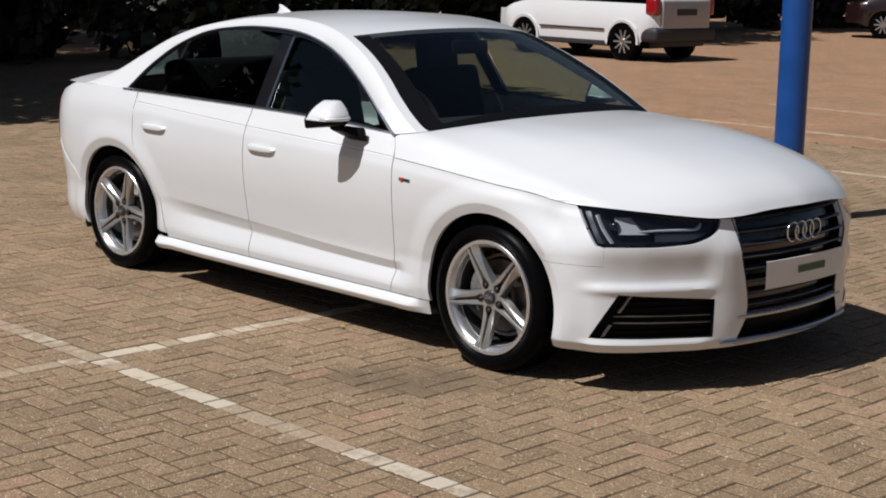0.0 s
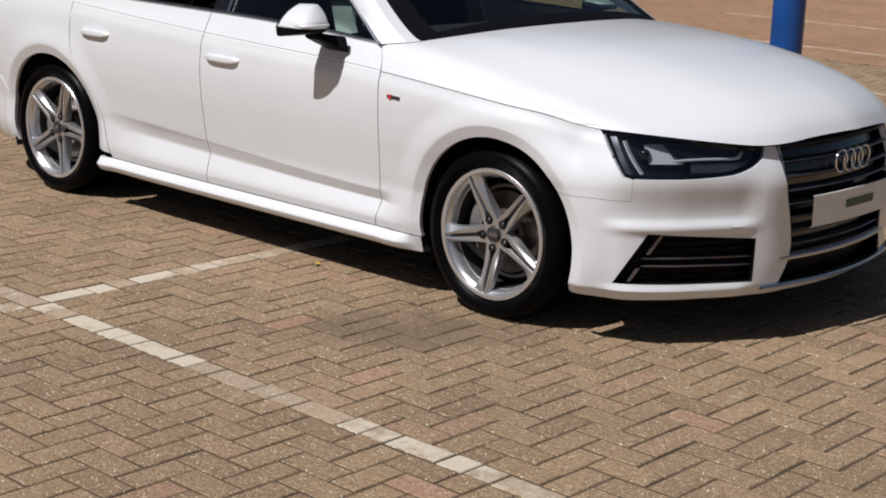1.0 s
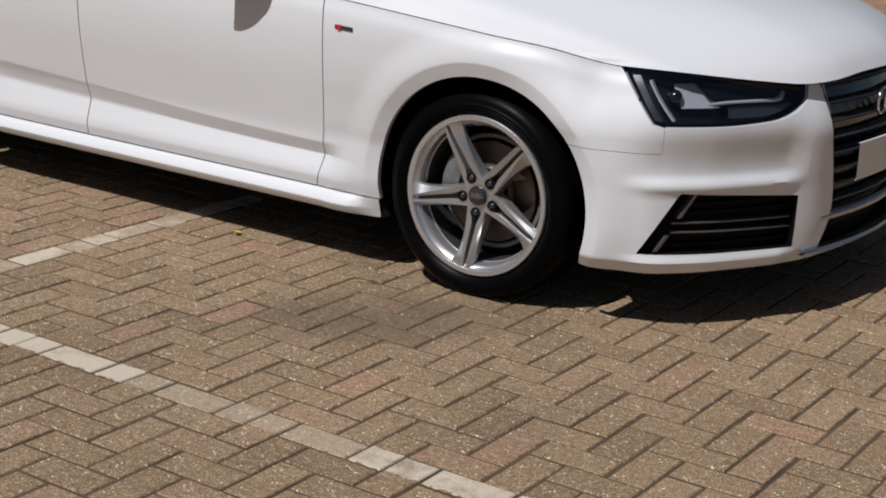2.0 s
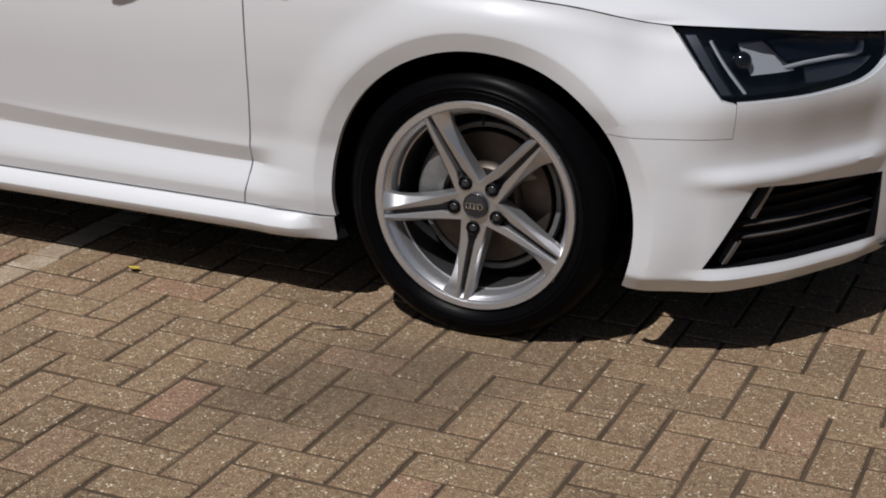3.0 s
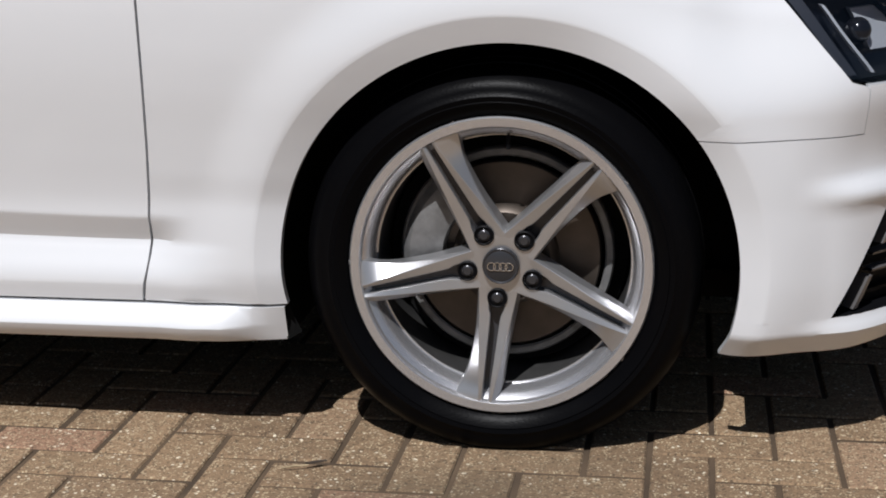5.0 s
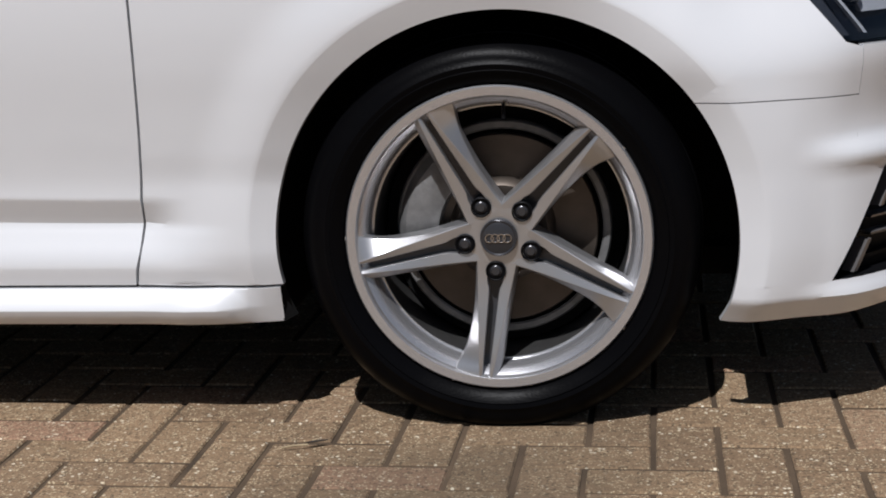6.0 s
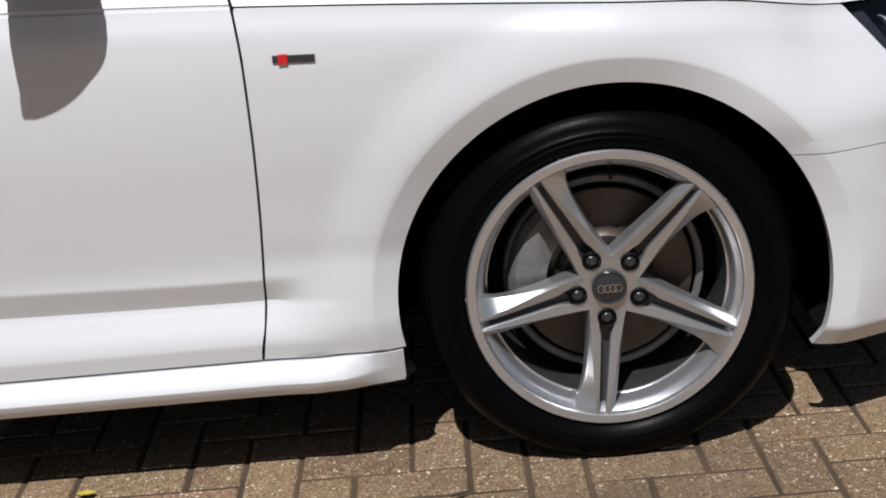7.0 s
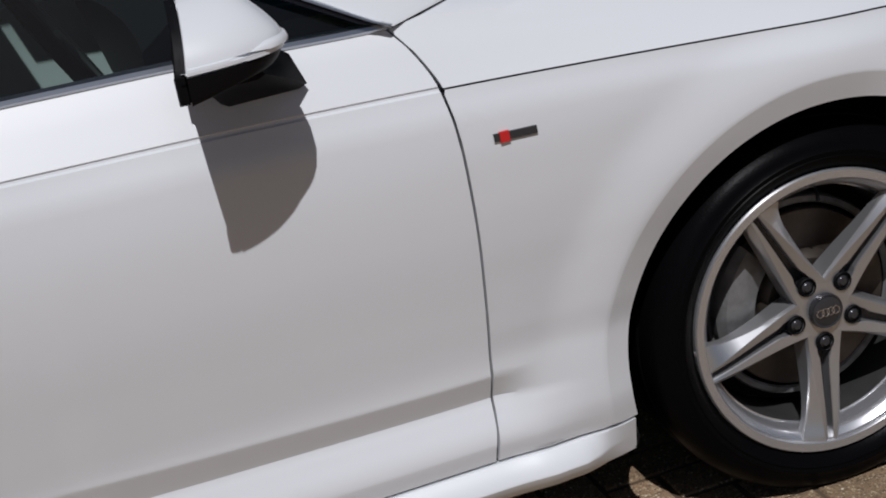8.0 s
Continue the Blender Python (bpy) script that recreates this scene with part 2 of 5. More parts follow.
def inward_down(co):
    """In and down, for edges that are seen from above."""
    d = inward(co)
    return (d + Vector((0, 0, -2.5))).normalized() if co.z > shoulder(co.x) - 0.012 else d


def patch(bm, left, right, bottom, top, nu, nv, rows=None, cols=None, out=0.0):
    """A panel on the flank between left(z) and right(z), bottom(p) and top(p)."""
    us = cols or [k / nu for k in range(nu + 1)]
    vs = rows or [k / nv for k in range(nv + 1)]
    lines = []
    for v in vs:
        line = []
        for u in us:
            z = 0.5
            for _ in range(6):
                p = left(z) * (1 - u) + right(z) * u
                z = bottom(p) * (1 - v) + top(p) * v
            line.append(body(p, z, out))
        lines.append(line)
    grid(bm, lines)


def star(bm, centre, polygon, rings, a0, a1, steps):
    """A panel from the wheel arch out to a polygon of (p, z) that is seen whole from the hub."""
    cx, cz = centre
    poly = [(math.atan2(z - cz, p - cx) % (2 * math.pi), math.hypot(p - cx, z - cz), p, z) for p, z in polygon]

    def reach(a):
        best = 9.0
        d = (math.cos(a), math.sin(a))
        for (x1, z1), (x2, z2) in zip(polygon, polygon[1:]):
            ex, ez, fx, fz = x2 - x1, z2 - z1, x1 - cx, z1 - cz
            det = d[0] * -ez + d[1] * ex
            if abs(det) < 1e-9:
                continue
            t = (fx * -ez + fz * ex) / det
            k = (d[0] * fz - d[1] * fx) / det
            if t > 0 and -1e-6 <= k <= 1 + 1e-6:
                best = min(best, t)
        return best

    angles = sorted({a0 + (a1 - a0) * k / steps for k in range(steps + 1)} | {a for a, *_ in poly if a0 < a < a1} | {a - 2 * math.pi for a, *_ in poly if a0 < a - 2 * math.pi < a1})
    angles = [a for k, a in enumerate(angles) if k == 0 or a - angles[k - 1] > 0.004]
    lines = []
    for a in angles:
        far = reach(a)
        line = []
        for r in rings:
            rr = ARCH_R + (0.414 - ARCH_R) * min(r, 1) if r <= 1 else 0.414 + (far - 0.414) * (r - 1)
            rr = min(rr, far)
            line.append(body(cx + rr * math.cos(a), cz + rr * math.sin(a)))
        lines.append(line)
    grid(bm, lines)


def mirrored(bm):
    other = bm.copy()
    for v in other.verts:
        v.co.y = 2 * mid_y(v.co.x) - v.co.y
    bmesh.ops.reverse_faces(other, faces=other.faces[:])
    return other


def both(name, bm, mat, parent, label="", **kw):
    """The same panel on both flanks, as two parts."""
    other = mirrored(bm)
    return part(name, bm, mat, parent, label, **kw), part(name, other, mat, parent, label, **kw)


def join_halves(bm):
    other = mirrored(bm)
    me = bpy.data.meshes.new("half")
    other.to_mesh(me)
    other.free()
    bm.from_mesh(me)
    bpy.data.meshes.remove(me)
    bmesh.ops.remove_doubles(bm, verts=bm.verts[:], dist=0.0008)


def thing(name, label, category, group="", at=(0, 0, 0)):
    ob = new(name)
    ob.location = at
    ob.empty_display_size = 0.2
    return tagged(ob, label, category, group)


car = thing("saloon_car", "glossy white four-door saloon car with silver alloy wheels", "car")
GAP = 0.0022
front_cut = graph((0.2, -0.606), (0.25, -0.602), (0.30, -0.592), (0.40, -0.584), (0.52, -0.576), (0.65, -0.572), (0.75, -0.573), (0.85, -0.583), (0.905, -0.605), (0.947, -0.635), (1.0, -0.666))
mid_cut = graph((0.2, -1.640), (0.5, -1.648), (0.9, -1.655), (1.0, -1.66))
back_cut = graph((0.2, -2.34), (0.30, -2.365), (0.45, -2.405), (0.58, -2.48), (0.70, -2.60), (0.80, -2.63), (1.0, -2.64))
belt = graph((-3.6, 0.955), (-2.77, 0.983), (-1.55, 0.974), (-0.99, 0.961), (-0.63, 0.943), (-0.5, 0.94))


def door_rows(p):
    """Heights of the mesh rows of a door: close where the creases run."""
    zt, zs, zb = crease_top(p), shoulder(p), belt(p)
    return ([DOOR_LOW, 0.242, 0.250, 0.258, LEDGE - 0.001, LEDGE + 0.001] + list(np.linspace(LEDGE + 0.006, zt - 0.006, 18)) + [zt - 0.001, zt + 0.001, zt + 0.006, zt + 0.016]
            + list(np.linspace(zt + 0.04, zs - 0.06, 11)) + [zs - 0.045, zs - 0.03, zs - 0.016, zs - 0.0045, zs - 0.0018, zs + 0.0018, zs + 0.0042, zs + 0.02] + list(np.linspace(zs + 0.035, zb, 5)))


def door(bm, left, right, nu):
    lines = []
    n = len(door_rows(-1.0))
    for k in range(n):
        line = []
        for i in range(nu + 1):
            u, z = i / nu, 0.5
            for _ in range(5):
                p = left(z) * (1 - u) + right(z) * u
                z = door_rows(p)[k]
            zs = shoulder(p)
            groove = -0.0035 if abs(z - zs) < 0.0025 else 0.0
            line.append(body(p, z, groove))
        lines.append(line)
    grid(bm, lines)
    lip(bm, 0.016, inward)


bm = bmesh.new()
door(bm, lambda z: mid_cut(z) + GAP, lambda z: front_cut(z) - GAP, 56)
front_doors = both("front_door", bm, PAINT, car, sharp=26)
bm = bmesh.new()
door(bm, lambda z: back_cut(z) + GAP, lambda z: mid_cut(z) - GAP, 44)
rear_doors = both("rear_door", bm, PAINT, car, sharp=26)

# front wings: from the arch out to the door, the bonnet line, the headlamp and the bumper seam
FEND = [(-0.345, DOOR_LOW), (front_cut(DOOR_LOW) + GAP, DOOR_LOW)]
FEND += [(front_cut(z) + GAP, z) for z in np.linspace(0.28, 0.84, 16)]
FEND += [(p, shoulder(p) - 0.0018) for p in np.linspace(-0.577, 0.43, 18)]
P_HL = p_at_x(0.424)
FEND += [(P_HL + 0.012, 0.748), (p_at_x(0.545), 0.608), (p_at_x(0.573), 0.600), (p_at_x(0.573), 0.54), (p_at_x(0.56), 0.528), (0.325, 0.526)]
a_hi = math.pi + math.asin((ARCHES[0][1] - DOOR_LOW) / 0.372)
bm = bmesh.new()
star(bm, ARCHES[0], FEND, [0, 0.3, 0.7, 0.95, 1.0, 1.04, 1.1, 1.18, 1.24, 1.3, 1.36, 1.42, 1.48, 1.54, 1.6, 1.66, 1.72, 1.78, 1.84, 1.9, 1.95, 2.0], math.asin((0.5265 - 0.305) / 0.372), a_hi, 200)
a_lo = math.asin((0.5265 - 0.305) / 0.372)
ray = lambda z: ARCHES[0][0] + (z - ARCHES[0][1]) / math.tan(a_lo)
hl_edge = linear((0.526, p_at_x(0.573) - 0.0012), (0.600, p_at_x(0.573) - 0.0012), (0.608, p_at_x(0.545)), (0.748, P_HL + 0.012))
z_top = next(z for z in np.linspace(0.53, 0.76, 2000) if ray(z) >= hl_edge(z))
patch(bm, ray, hl_edge, lambda p: 0.526, lambda p: z_top, 14, 40)
lip(bm, 0.016, inward_down)
both("front_wing", bm, PAINT, car, sharp=24)

# rear quarters
quart_centre = ARCHES[1]
QUART = [(-3.188, 0.44), (-3.55, 0.67), (-3.60, 0.912), (-3.32, 0.982), (-3.0, 0.990), (-2.645, 0.985)] + [(back_cut(z) - GAP, z) for z in np.linspace(0.95, 0.25, 15)]
bm = bmesh.new()
star(bm, quart_centre, QUART, [0, 0.5, 0.95, 1.0, 1.05, 1.15, 1.3, 1.45, 1.6, 1.75, 1.9, 2.0], -0.105, math.pi - math.asin((0.44 - 0.305) / 0.40), 90)
lip(bm, 0.016, inward)
both("rear_wing", bm, PAINT, car, sharp=24)

# sill skirts: an upward-facing ledge over a flat band
bm = bmesh.new()
lines = []
for h, o in ((0.233, -0.012), (0.2325, 0.003), (0.2305, 0.006), (0.203, 0.026), (0.199, 0.027), (0.195, 0.0255), (0.180, 0.018), (0.174, 0.012), (0.171, 0.003), (0.171, -0.05)):
    line = []
    for k in range(81):
        p = -2.44 + (2.44 - 0.362) * k / 80
        fade = ease((-0.395 - p) / 0.07)
        line.append(body(p, 0.235, o * fade + (1 - fade) * min(o, 0.002 - 0.3 * (0.235 - h))))
        line[-1].z = h
    lines.append(line)
grid(bm, lines)
both("sill_skirt", bm, PAINT, car, sharp=24)

# front bumper
ZT = 0.5243
p573, pFb, pFt, pFr = p_at_x(0.573), p_at_x(0.530), p_at_x(0.620), p_at_y(-0.435)
g_half = graph((0.20, 0.385), (0.34, 0.330), (0.62, 0.392), (0.74, 0.396))
p_grille = lambda z: p_at_y(YC - g_half(z))
arch_front = lambda z: ARCHES[0][0] + math.sqrt(max(ARCH_R**2 - (z - ARCHES[0][1]) ** 2, 0.0))
FOG_B, FOG_T = linear((0, 0.233), (p_at_y(-0.8), 0.233), (pFr, 0.228)), linear((0, 0.414), (pFt, 0.414), (pFr, 0.386))
lamp_low = graph((p_at_x(0.545), 0.610), (p573, 0.6025), (p_at_y(-0.70), 0.602), (p_at_y(-0.55), 0.610), (p_at_y(-0.46), 0.636), (p_at_y(-0.417), 0.674), (p_at_y(-0.408), 0.699))
bm = bmesh.new()
flat = lambda h: (lambda p: h)
fog_left = lambda z: pFb + (pFt - pFb) * min(max((z - 0.233) / (0.414 - 0.233), 0), 1)
patch(bm, arch_front, p_grille, flat(0.171), FOG_B, 60, 10)
patch(bm, arch_front, fog_left, FOG_B, FOG_T, 64, 16)
patch(bm, lambda z: pFr, p_grille, FOG_B, FOG_T, 8, 16)
patch(bm, arch_front, lambda z: p573, FOG_T, flat(ZT), 56, 14)
patch(bm, lambda z: p573, lambda z: p_at_y(-0.408), FOG_T, lamp_low, 40, 22)
patch(bm, lambda z: p_at_y(-0.408), p_grille, FOG_T, flat(0.705), 8, 22)
patch(bm, p_grille, lambda z: P_FRONT, flat(0.171), flat(0.184), 18, 2)
lip(bm, 0.02, inward, lambda co: co.z < 0.1725 or co.z > 0.523 or co.x < arch_front(co.z) + 0.003)
join_halves(bm)
bumper = part("front_bumper", bm, PAINT, car, sharp=30)

# rear bumper and boot, closed round the tail
bm = bmesh.new()
arch_back = lambda z: ARCHES[1][0] - math.sqrt(max(ARCH_R**2 - (z - ARCHES[1][1]) ** 2, 0.0))
patch(bm, lambda z: P_REAR, arch_back, flat(0.20), linear((-9, 0.60), (-3.62, 0.66), (-3.185, 0.437)), 40, 14)
lip(bm, 0.02, inward)
join_halves(bm)
part("rear_bumper", bm, PAINT, car)
bm = bmesh.new()
patch(bm, lambda z: P_REAR, lambda z: -3.87, flat(0.605), flat(0.93), 24, 10)
deck = []
for k in range(25):
    p = P_REAR + (-3.05 - P_REAR) * k / 24
    e = body(p, min(0.984, 0.937 + 0.06 * ease((p + 4.1) / 0.9)))
    deck.append([(e.x, e.y * (1 - t) + YR * t, e.z + (0.055 * (1 - (1 - t) ** 3.5))) for t in np.linspace(0, 1, 11)])
grid(bm, deck)
join_halves(bm)
part("boot_lid", bm, PAINT, car)
bm = bmesh.new()
patch(bm, lambda z: -3.98, lambda z: -3.56, flat(0.675), lambda p: 0.90, 16, 8, out=0.004)
lip(bm, 0.03, inward)
both("tail_lamp", bm, LENS_RED, car, "red tail lamp lens")

# bonnet: from its edge along the shoulder, the headlamp and the grille up to a crowned middle
crown = graph((-0.62, 1.02), (-0.30, 1.013), (0.1, 0.994), (0.4, 0.955), (0.63, 0.905), (0.79, 0.852), (0.885, 0.790), (0.923, 0.737))


def bonnet_back(t):
    """The bonnet's rear edge: up the door cut, then along the foot of the windscreen."""
    if t <= 0.10:
        z = 0.856 + (0.946 - 0.856) * t / 0.10
        return Vector((front_cut(z) + 0.004, body(front_cut(z), z).y + 0.003, z))
    if t <= 0.17:
        k = (t - 0.10) / 0.07
        return Vector((-0.630 + 0.108 * k, -0.865 + 0.053 * k, 0.946 + 0.013 * k))
    k = (t - 0.17) / 0.83
    x = -0.522 + 0.187 * (1 - (1 - k) ** 2)
    return Vector((x, -0.812 + (mid_y(x) + 0.812) * k, 0.959 + 0.046 * (1 - (1 - k) ** 2)))


SIDE, SIDE_L = hermite([tuple(body(p, shoulder(p) + 0.0010)) for p in np.linspace(-0.579, P_HL, 22)])
FRONT, FRONT_L = hermite([tuple(body(p, z)) for p, z in ((P_FRONT, 0.737), (p_at_y(-0.08), 0.735), (p_at_y(-0.2), 0.729), (p_at_y(-0.32), 0.718), (p_at_y(-0.44), 0.712), (p_at_y(-0.58), 0.724), (p_at_y(-0.70), 0.739), (p_at_y(-0.80), 0.751), (P_HL, shoulder(P_HL) + 0.0010))])


def bonnet(v, w):
    """v: 0 at the middle to 1 at the side; w: 0 at the windscreen to 1 at the nose."""
    c0, c1 = Vector((-0.335 + 1.256 * w, mid_y(-0.335 + 1.256 * w), crown(-0.335 + 1.256 * w))), Vector(SIDE(SIDE_L * w))
    d0, d1 = bonnet_back(1 - v), Vector(FRONT(FRONT_L * v))
    a0, a1, b0, b1 = bonnet_back(1.0), Vector(FRONT(0)), bonnet_back(0.0), Vector(FRONT(FRONT_L))
    q = c0 * (1 - v) + c1 * v + d0 * (1 - w) + d1 * w - (a0 * (1 - v) * (1 - w) + b0 * v * (1 - w) + a1 * (1 - v) * w + b1 * v * w)
    g = v**3.6
    fall = a0.z + (a1.z - a0.z) * w**1.6
    h = ease((v - 0.35) / 0.6)
    lift = (1 - g) * (c0.z * (1 - h) + fall * h) + g * c1.z
    back = d0.z - ((1 - g) * a0.z + g * b0.z)
    nose = d1.z - ((1 - g) * a1.z + g * b1.z)
    q.z = lift + back * (1 - w) ** 3 + nose * w**2
    q.z += 0.005 * math.exp(-((v - 0.60) / 0.07) ** 2) * (1 - w) * ease(w / 0.1)
    return q


bm = bmesh.new()
V_ROW = list(np.linspace(0, 0.80, 17)) + [0.83, 0.865, 0.90, 0.92, 0.94, 0.96, 0.98, 0.99, 1.0]
W_ROW = list(np.linspace(0, 0.2, 10)) + list(np.linspace(0.23, 0.86, 26)) + [0.885, 0.91, 0.93, 0.95, 0.965, 0.98, 0.99, 1.0]
grid(bm, [[bonnet(v, w) for v in V_ROW] for w in W_ROW])
lip(bm, 0.018, lambda co: inward(co) + Vector((0, 0, -0.15)))
join_halves(bm)
part("bonnet", bm, PAINT, car, sharp=26)
# black strip sunk in the shut line, its colour standing for the gap's shade
bm = bmesh.new()
grid(bm, [[body(p, shoulder(p) - 0.002 + h, o) for p in np.linspace(-0.581, P_HL, 40)] for h, o in ((-0.010, -0.004), (0.0, -0.0035), (0.004, -0.004), (0.008, -0.008))])
both("bonnet_seal", bm, BLACK, car, "black strip that stands for the shade in the bonnet gap")


# ---- glasshouse ----
def y_side(z):
    """The lean of the side windows."""
    return -0.868 + 0.60 * (z - 0.95) + 0.10 * max(z - 0.95, 0) ** 2


RAIL = [(-0.578, 0.949), (-0.70, 1.058), (-0.93, 1.205), (-1.18, 1.316), (-1.36, 1.370), (-1.59, 1.402), (-1.9, 1.404), (-2.2, 1.372), (-2.45, 1.322), (-2.62, 1.262), (-2.77, 1.180), (-2.97, 1.065), (-3.20, 0.985)]
DLO = [(-0.635, 0.947), (-0.80, 1.042), (-0.98, 1.142), (-1.29, 1.275), (-1.53, 1.330), (-1.81, 1.350), (-2.08, 1.344), (-2.38, 1.293), (-2.55, 1.212), (-2.67, 1.115), (-2.775, 0.985)]
rail_at, rail_len = hermite(RAIL)
dlo_at, dlo_len = hermite(DLO)


def on_side(x, z, out=0.0):
    return Vector((x, y_side(z) - out, z))


bm = bmesh.new()
lines = []
for k in range(97):
    a, b = rail_at(rail_len * k / 96), dlo_at(dlo_len * k / 96)
    ny = Vector((0, -1, 0.55)).normalized()
    row, foot = [], 1 - ease(k / 9)
    for t, o in ((0, 0.0), (0.15, 0.006), (0.5, 0.008), (0.9, 0.004), (1.0, -0.004), (1.0, -0.02)):
        q = a * (1 - t) + b * t
        w = bonnet_back(0.17 - 0.075 * min(t, 1)) + Vector((0, 0, -0.0015))
        row.append((on_side(q[0], q[1]) + ny * o * (1 - foot)).lerp(w + Vector((0, 0.02 if o < -0.01 else 0, 0)), foot))
    lines.append(row)
grid(bm, lines)
both("roof_rail", bm, PAINT, car, "white door frame and roof pillar", sharp=40)

# windscreen, roof and rear window are one sheet, cut at the header and the roof's end
MID, MID_L = hermite([(-0.345, 1.005), (-0.62, 1.155), (-0.92, 1.295), (-1.14, 1.378), (-1.45, 1.418), (-1.85, 1.432), (-2.25, 1.412), (-2.6, 1.362), (-2.95, 1.225), (-3.32, 1.035)])
lines = []
for k in range(121):
    u = k / 120
    a, c = rail_at(rail_len * u), MID(MID_L * u)
    e, m = on_side(a[0], a[1]), Vector((c[0], mid_y(c[0]), c[1]))
    e = e.lerp(bonnet_back(0.17) + Vector((0, 0, -0.0015)), 1 - ease(k / 11.25))
    row = []
    for t in np.linspace(0, 1, 19):
        q = e.lerp(m, t)
        b = 1 - (1 - t) ** 2
        q.z, q.x = e.z + (m.z - e.z) * b, e.x + (m.x - e.x) * (0.35 * t + 0.65 * b)
        row.append(q)
    lines.append(row)
for name, a, b, mat, label in (("windscreen", 0, 33, WINDSCREEN, "clear raked windscreen glass"), ("roof", 33, 92, PAINT, ""), ("rear_window", 92, 120, REAR_GLASS, "tinted rear window glass")):
    bm = bmesh.new()
    grid(bm, [r[(0 if name == "roof" else 1):] for r in lines[a : b + 1]])
    if name == "roof":
        lip(bm, 0.02, lambda co: (0, 0, -1))
    join_halves(bm)
    ob = part(name, bm, mat, car, label)
    ob.visible_shadow = mat is PAINT
bm = bmesh.new()
grid(bm, [r[:2] for r in lines[0:34]])
both("windscreen_pillar", bm, PAINT, car, "white windscreen pillar")
bm = bmesh.new()
grid(bm, [r[:2] for r in lines[92:121]])
both("rear_pillar", bm, PAINT, car, "white rear pillar")
# black band round the windscreen
bm = bmesh.new()
grid(bm, [[q + Vector((0.002, 0, 0.003)) for q in r[1:]] for r in lines[0:4]])
grid(bm, [[q + Vector((0.002, 0, 0.003)) for q in r[1:4]] for r in lines[3:33]])
join_halves(bm)
part("windscreen_surround", bm, BLACK, car, "black ceramic border of the windscreen")

# side windows: dark panes with a bright strip under them
def pane(x0, x1):
    bm = bmesh.new()
    top = linear(*sorted((x, z) for x, z in [tuple(dlo_at(dlo_len * k / 60)) for k in range(61)]))
    cols = np.linspace(x0, x1, 30)
    rows = []
    for v in np.linspace(0, 1, 10):
        rows.append([on_side(x, (belt(x) + 0.008) * (1 - v) + max(top(x) - 0.006, belt(x) + 0.009) * v, -0.014) for x in cols])
    grid(bm, rows)
    return bm


for x0, x1, name in ((-1.565, -0.645, "front_side_window"), (-2.45, -1.665, "rear_side_window"), (-2.765, -2.475, "quarter_window")):
    both(name, pane(x0, x1), FRONT_GLASS if name == "front_side_window" else DARK_GLASS, car, "dark green-tinted side window glass")
bm = bmesh.new()
rows = []
for v in np.linspace(0, 1, 12):
    z = 0.963 * (1 - v) + 1.343 * v
    x = -1.615 - 0.06 * v
    rows.append([on_side(x - 0.048, z, -0.010), on_side(x - 0.046, z, -0.004), on_side(x + 0.046, z, -0.004), on_side(x + 0.048, z, -0.010)])
grid(bm, rows)
both("door_pillar", bm, GLOSS_BLACK, car, "gloss black pillar between the side windows")
bm = bmesh.new()
rows = []
for v in np.linspace(0, 1, 10):
    z, x = 0.963 * (1 - v) + 1.338 * v, -1.560 - 0.06 * v
    rows.append([on_side(x - 0.006, z, -0.006), on_side(x - 0.004, z, 0.001), on_side(x + 0.004, z, 0.001), on_side(x + 0.006, z, -0.006)])
grid(bm, rows)
both("pillar_strip", bm, SATIN, car, "bright metal strip on the door pillar")
bm = bmesh.new()
rows = []
for h, o in ((-0.003, -0.012), (-0.002, 0.003), (0.002, 0.006), (0.008, 0.004), (0.011, -0.010)):
    rows.append([Vector((x, body(x, belt(x)).y - o, belt(x) + h)) for x in np.linspace(-2.78, -0.625, 60)])
grid(bm, rows)
both("window_strip", bm, SATIN, car, "satin metal strip under the side windows")
bm = bmesh.new()
rows = []
for o, s in ((0.0, -0.004), (0.004, 0.002), (0.016, 0.004), (0.020, -0.004)):
    rows.append([])
    for k in range(80):
        q = dlo_at(dlo_len * (0.0 + k / 79))
        c = np.array((-1.7, 1.05))
        d = (c - q) / np.linalg.norm(c - q)
        w = q + d * o
        rows[-1].append(on_side(w[0], max(w[1], 0.955), s))
grid(bm, rows)
both("window_seal", bm, GLOSS_BLACK, car, "black rubber seal round the side windows")


bm = bmesh.new()
rows = []
for o, s in ((-0.011, -0.004), (-0.009, 0.006), (-0.002, 0.007), (0.0, -0.002)):
    rows.append([])
    for k in range(90):
        q = dlo_at(dlo_len * k / 89)
        d = np.array((-1.7, 1.05)) - q
        w = q + d / np.linalg.norm(d) * o
        rows[-1].append(on_side(w[0], max(w[1], 0.95), s))
grid(bm, rows)
both("window_frame_strip", bm, SATIN, car, "thin satin metal strip round the side windows")


# ---- wheels ----
WHEEL_TURN = 47.5  # where the first spoke points


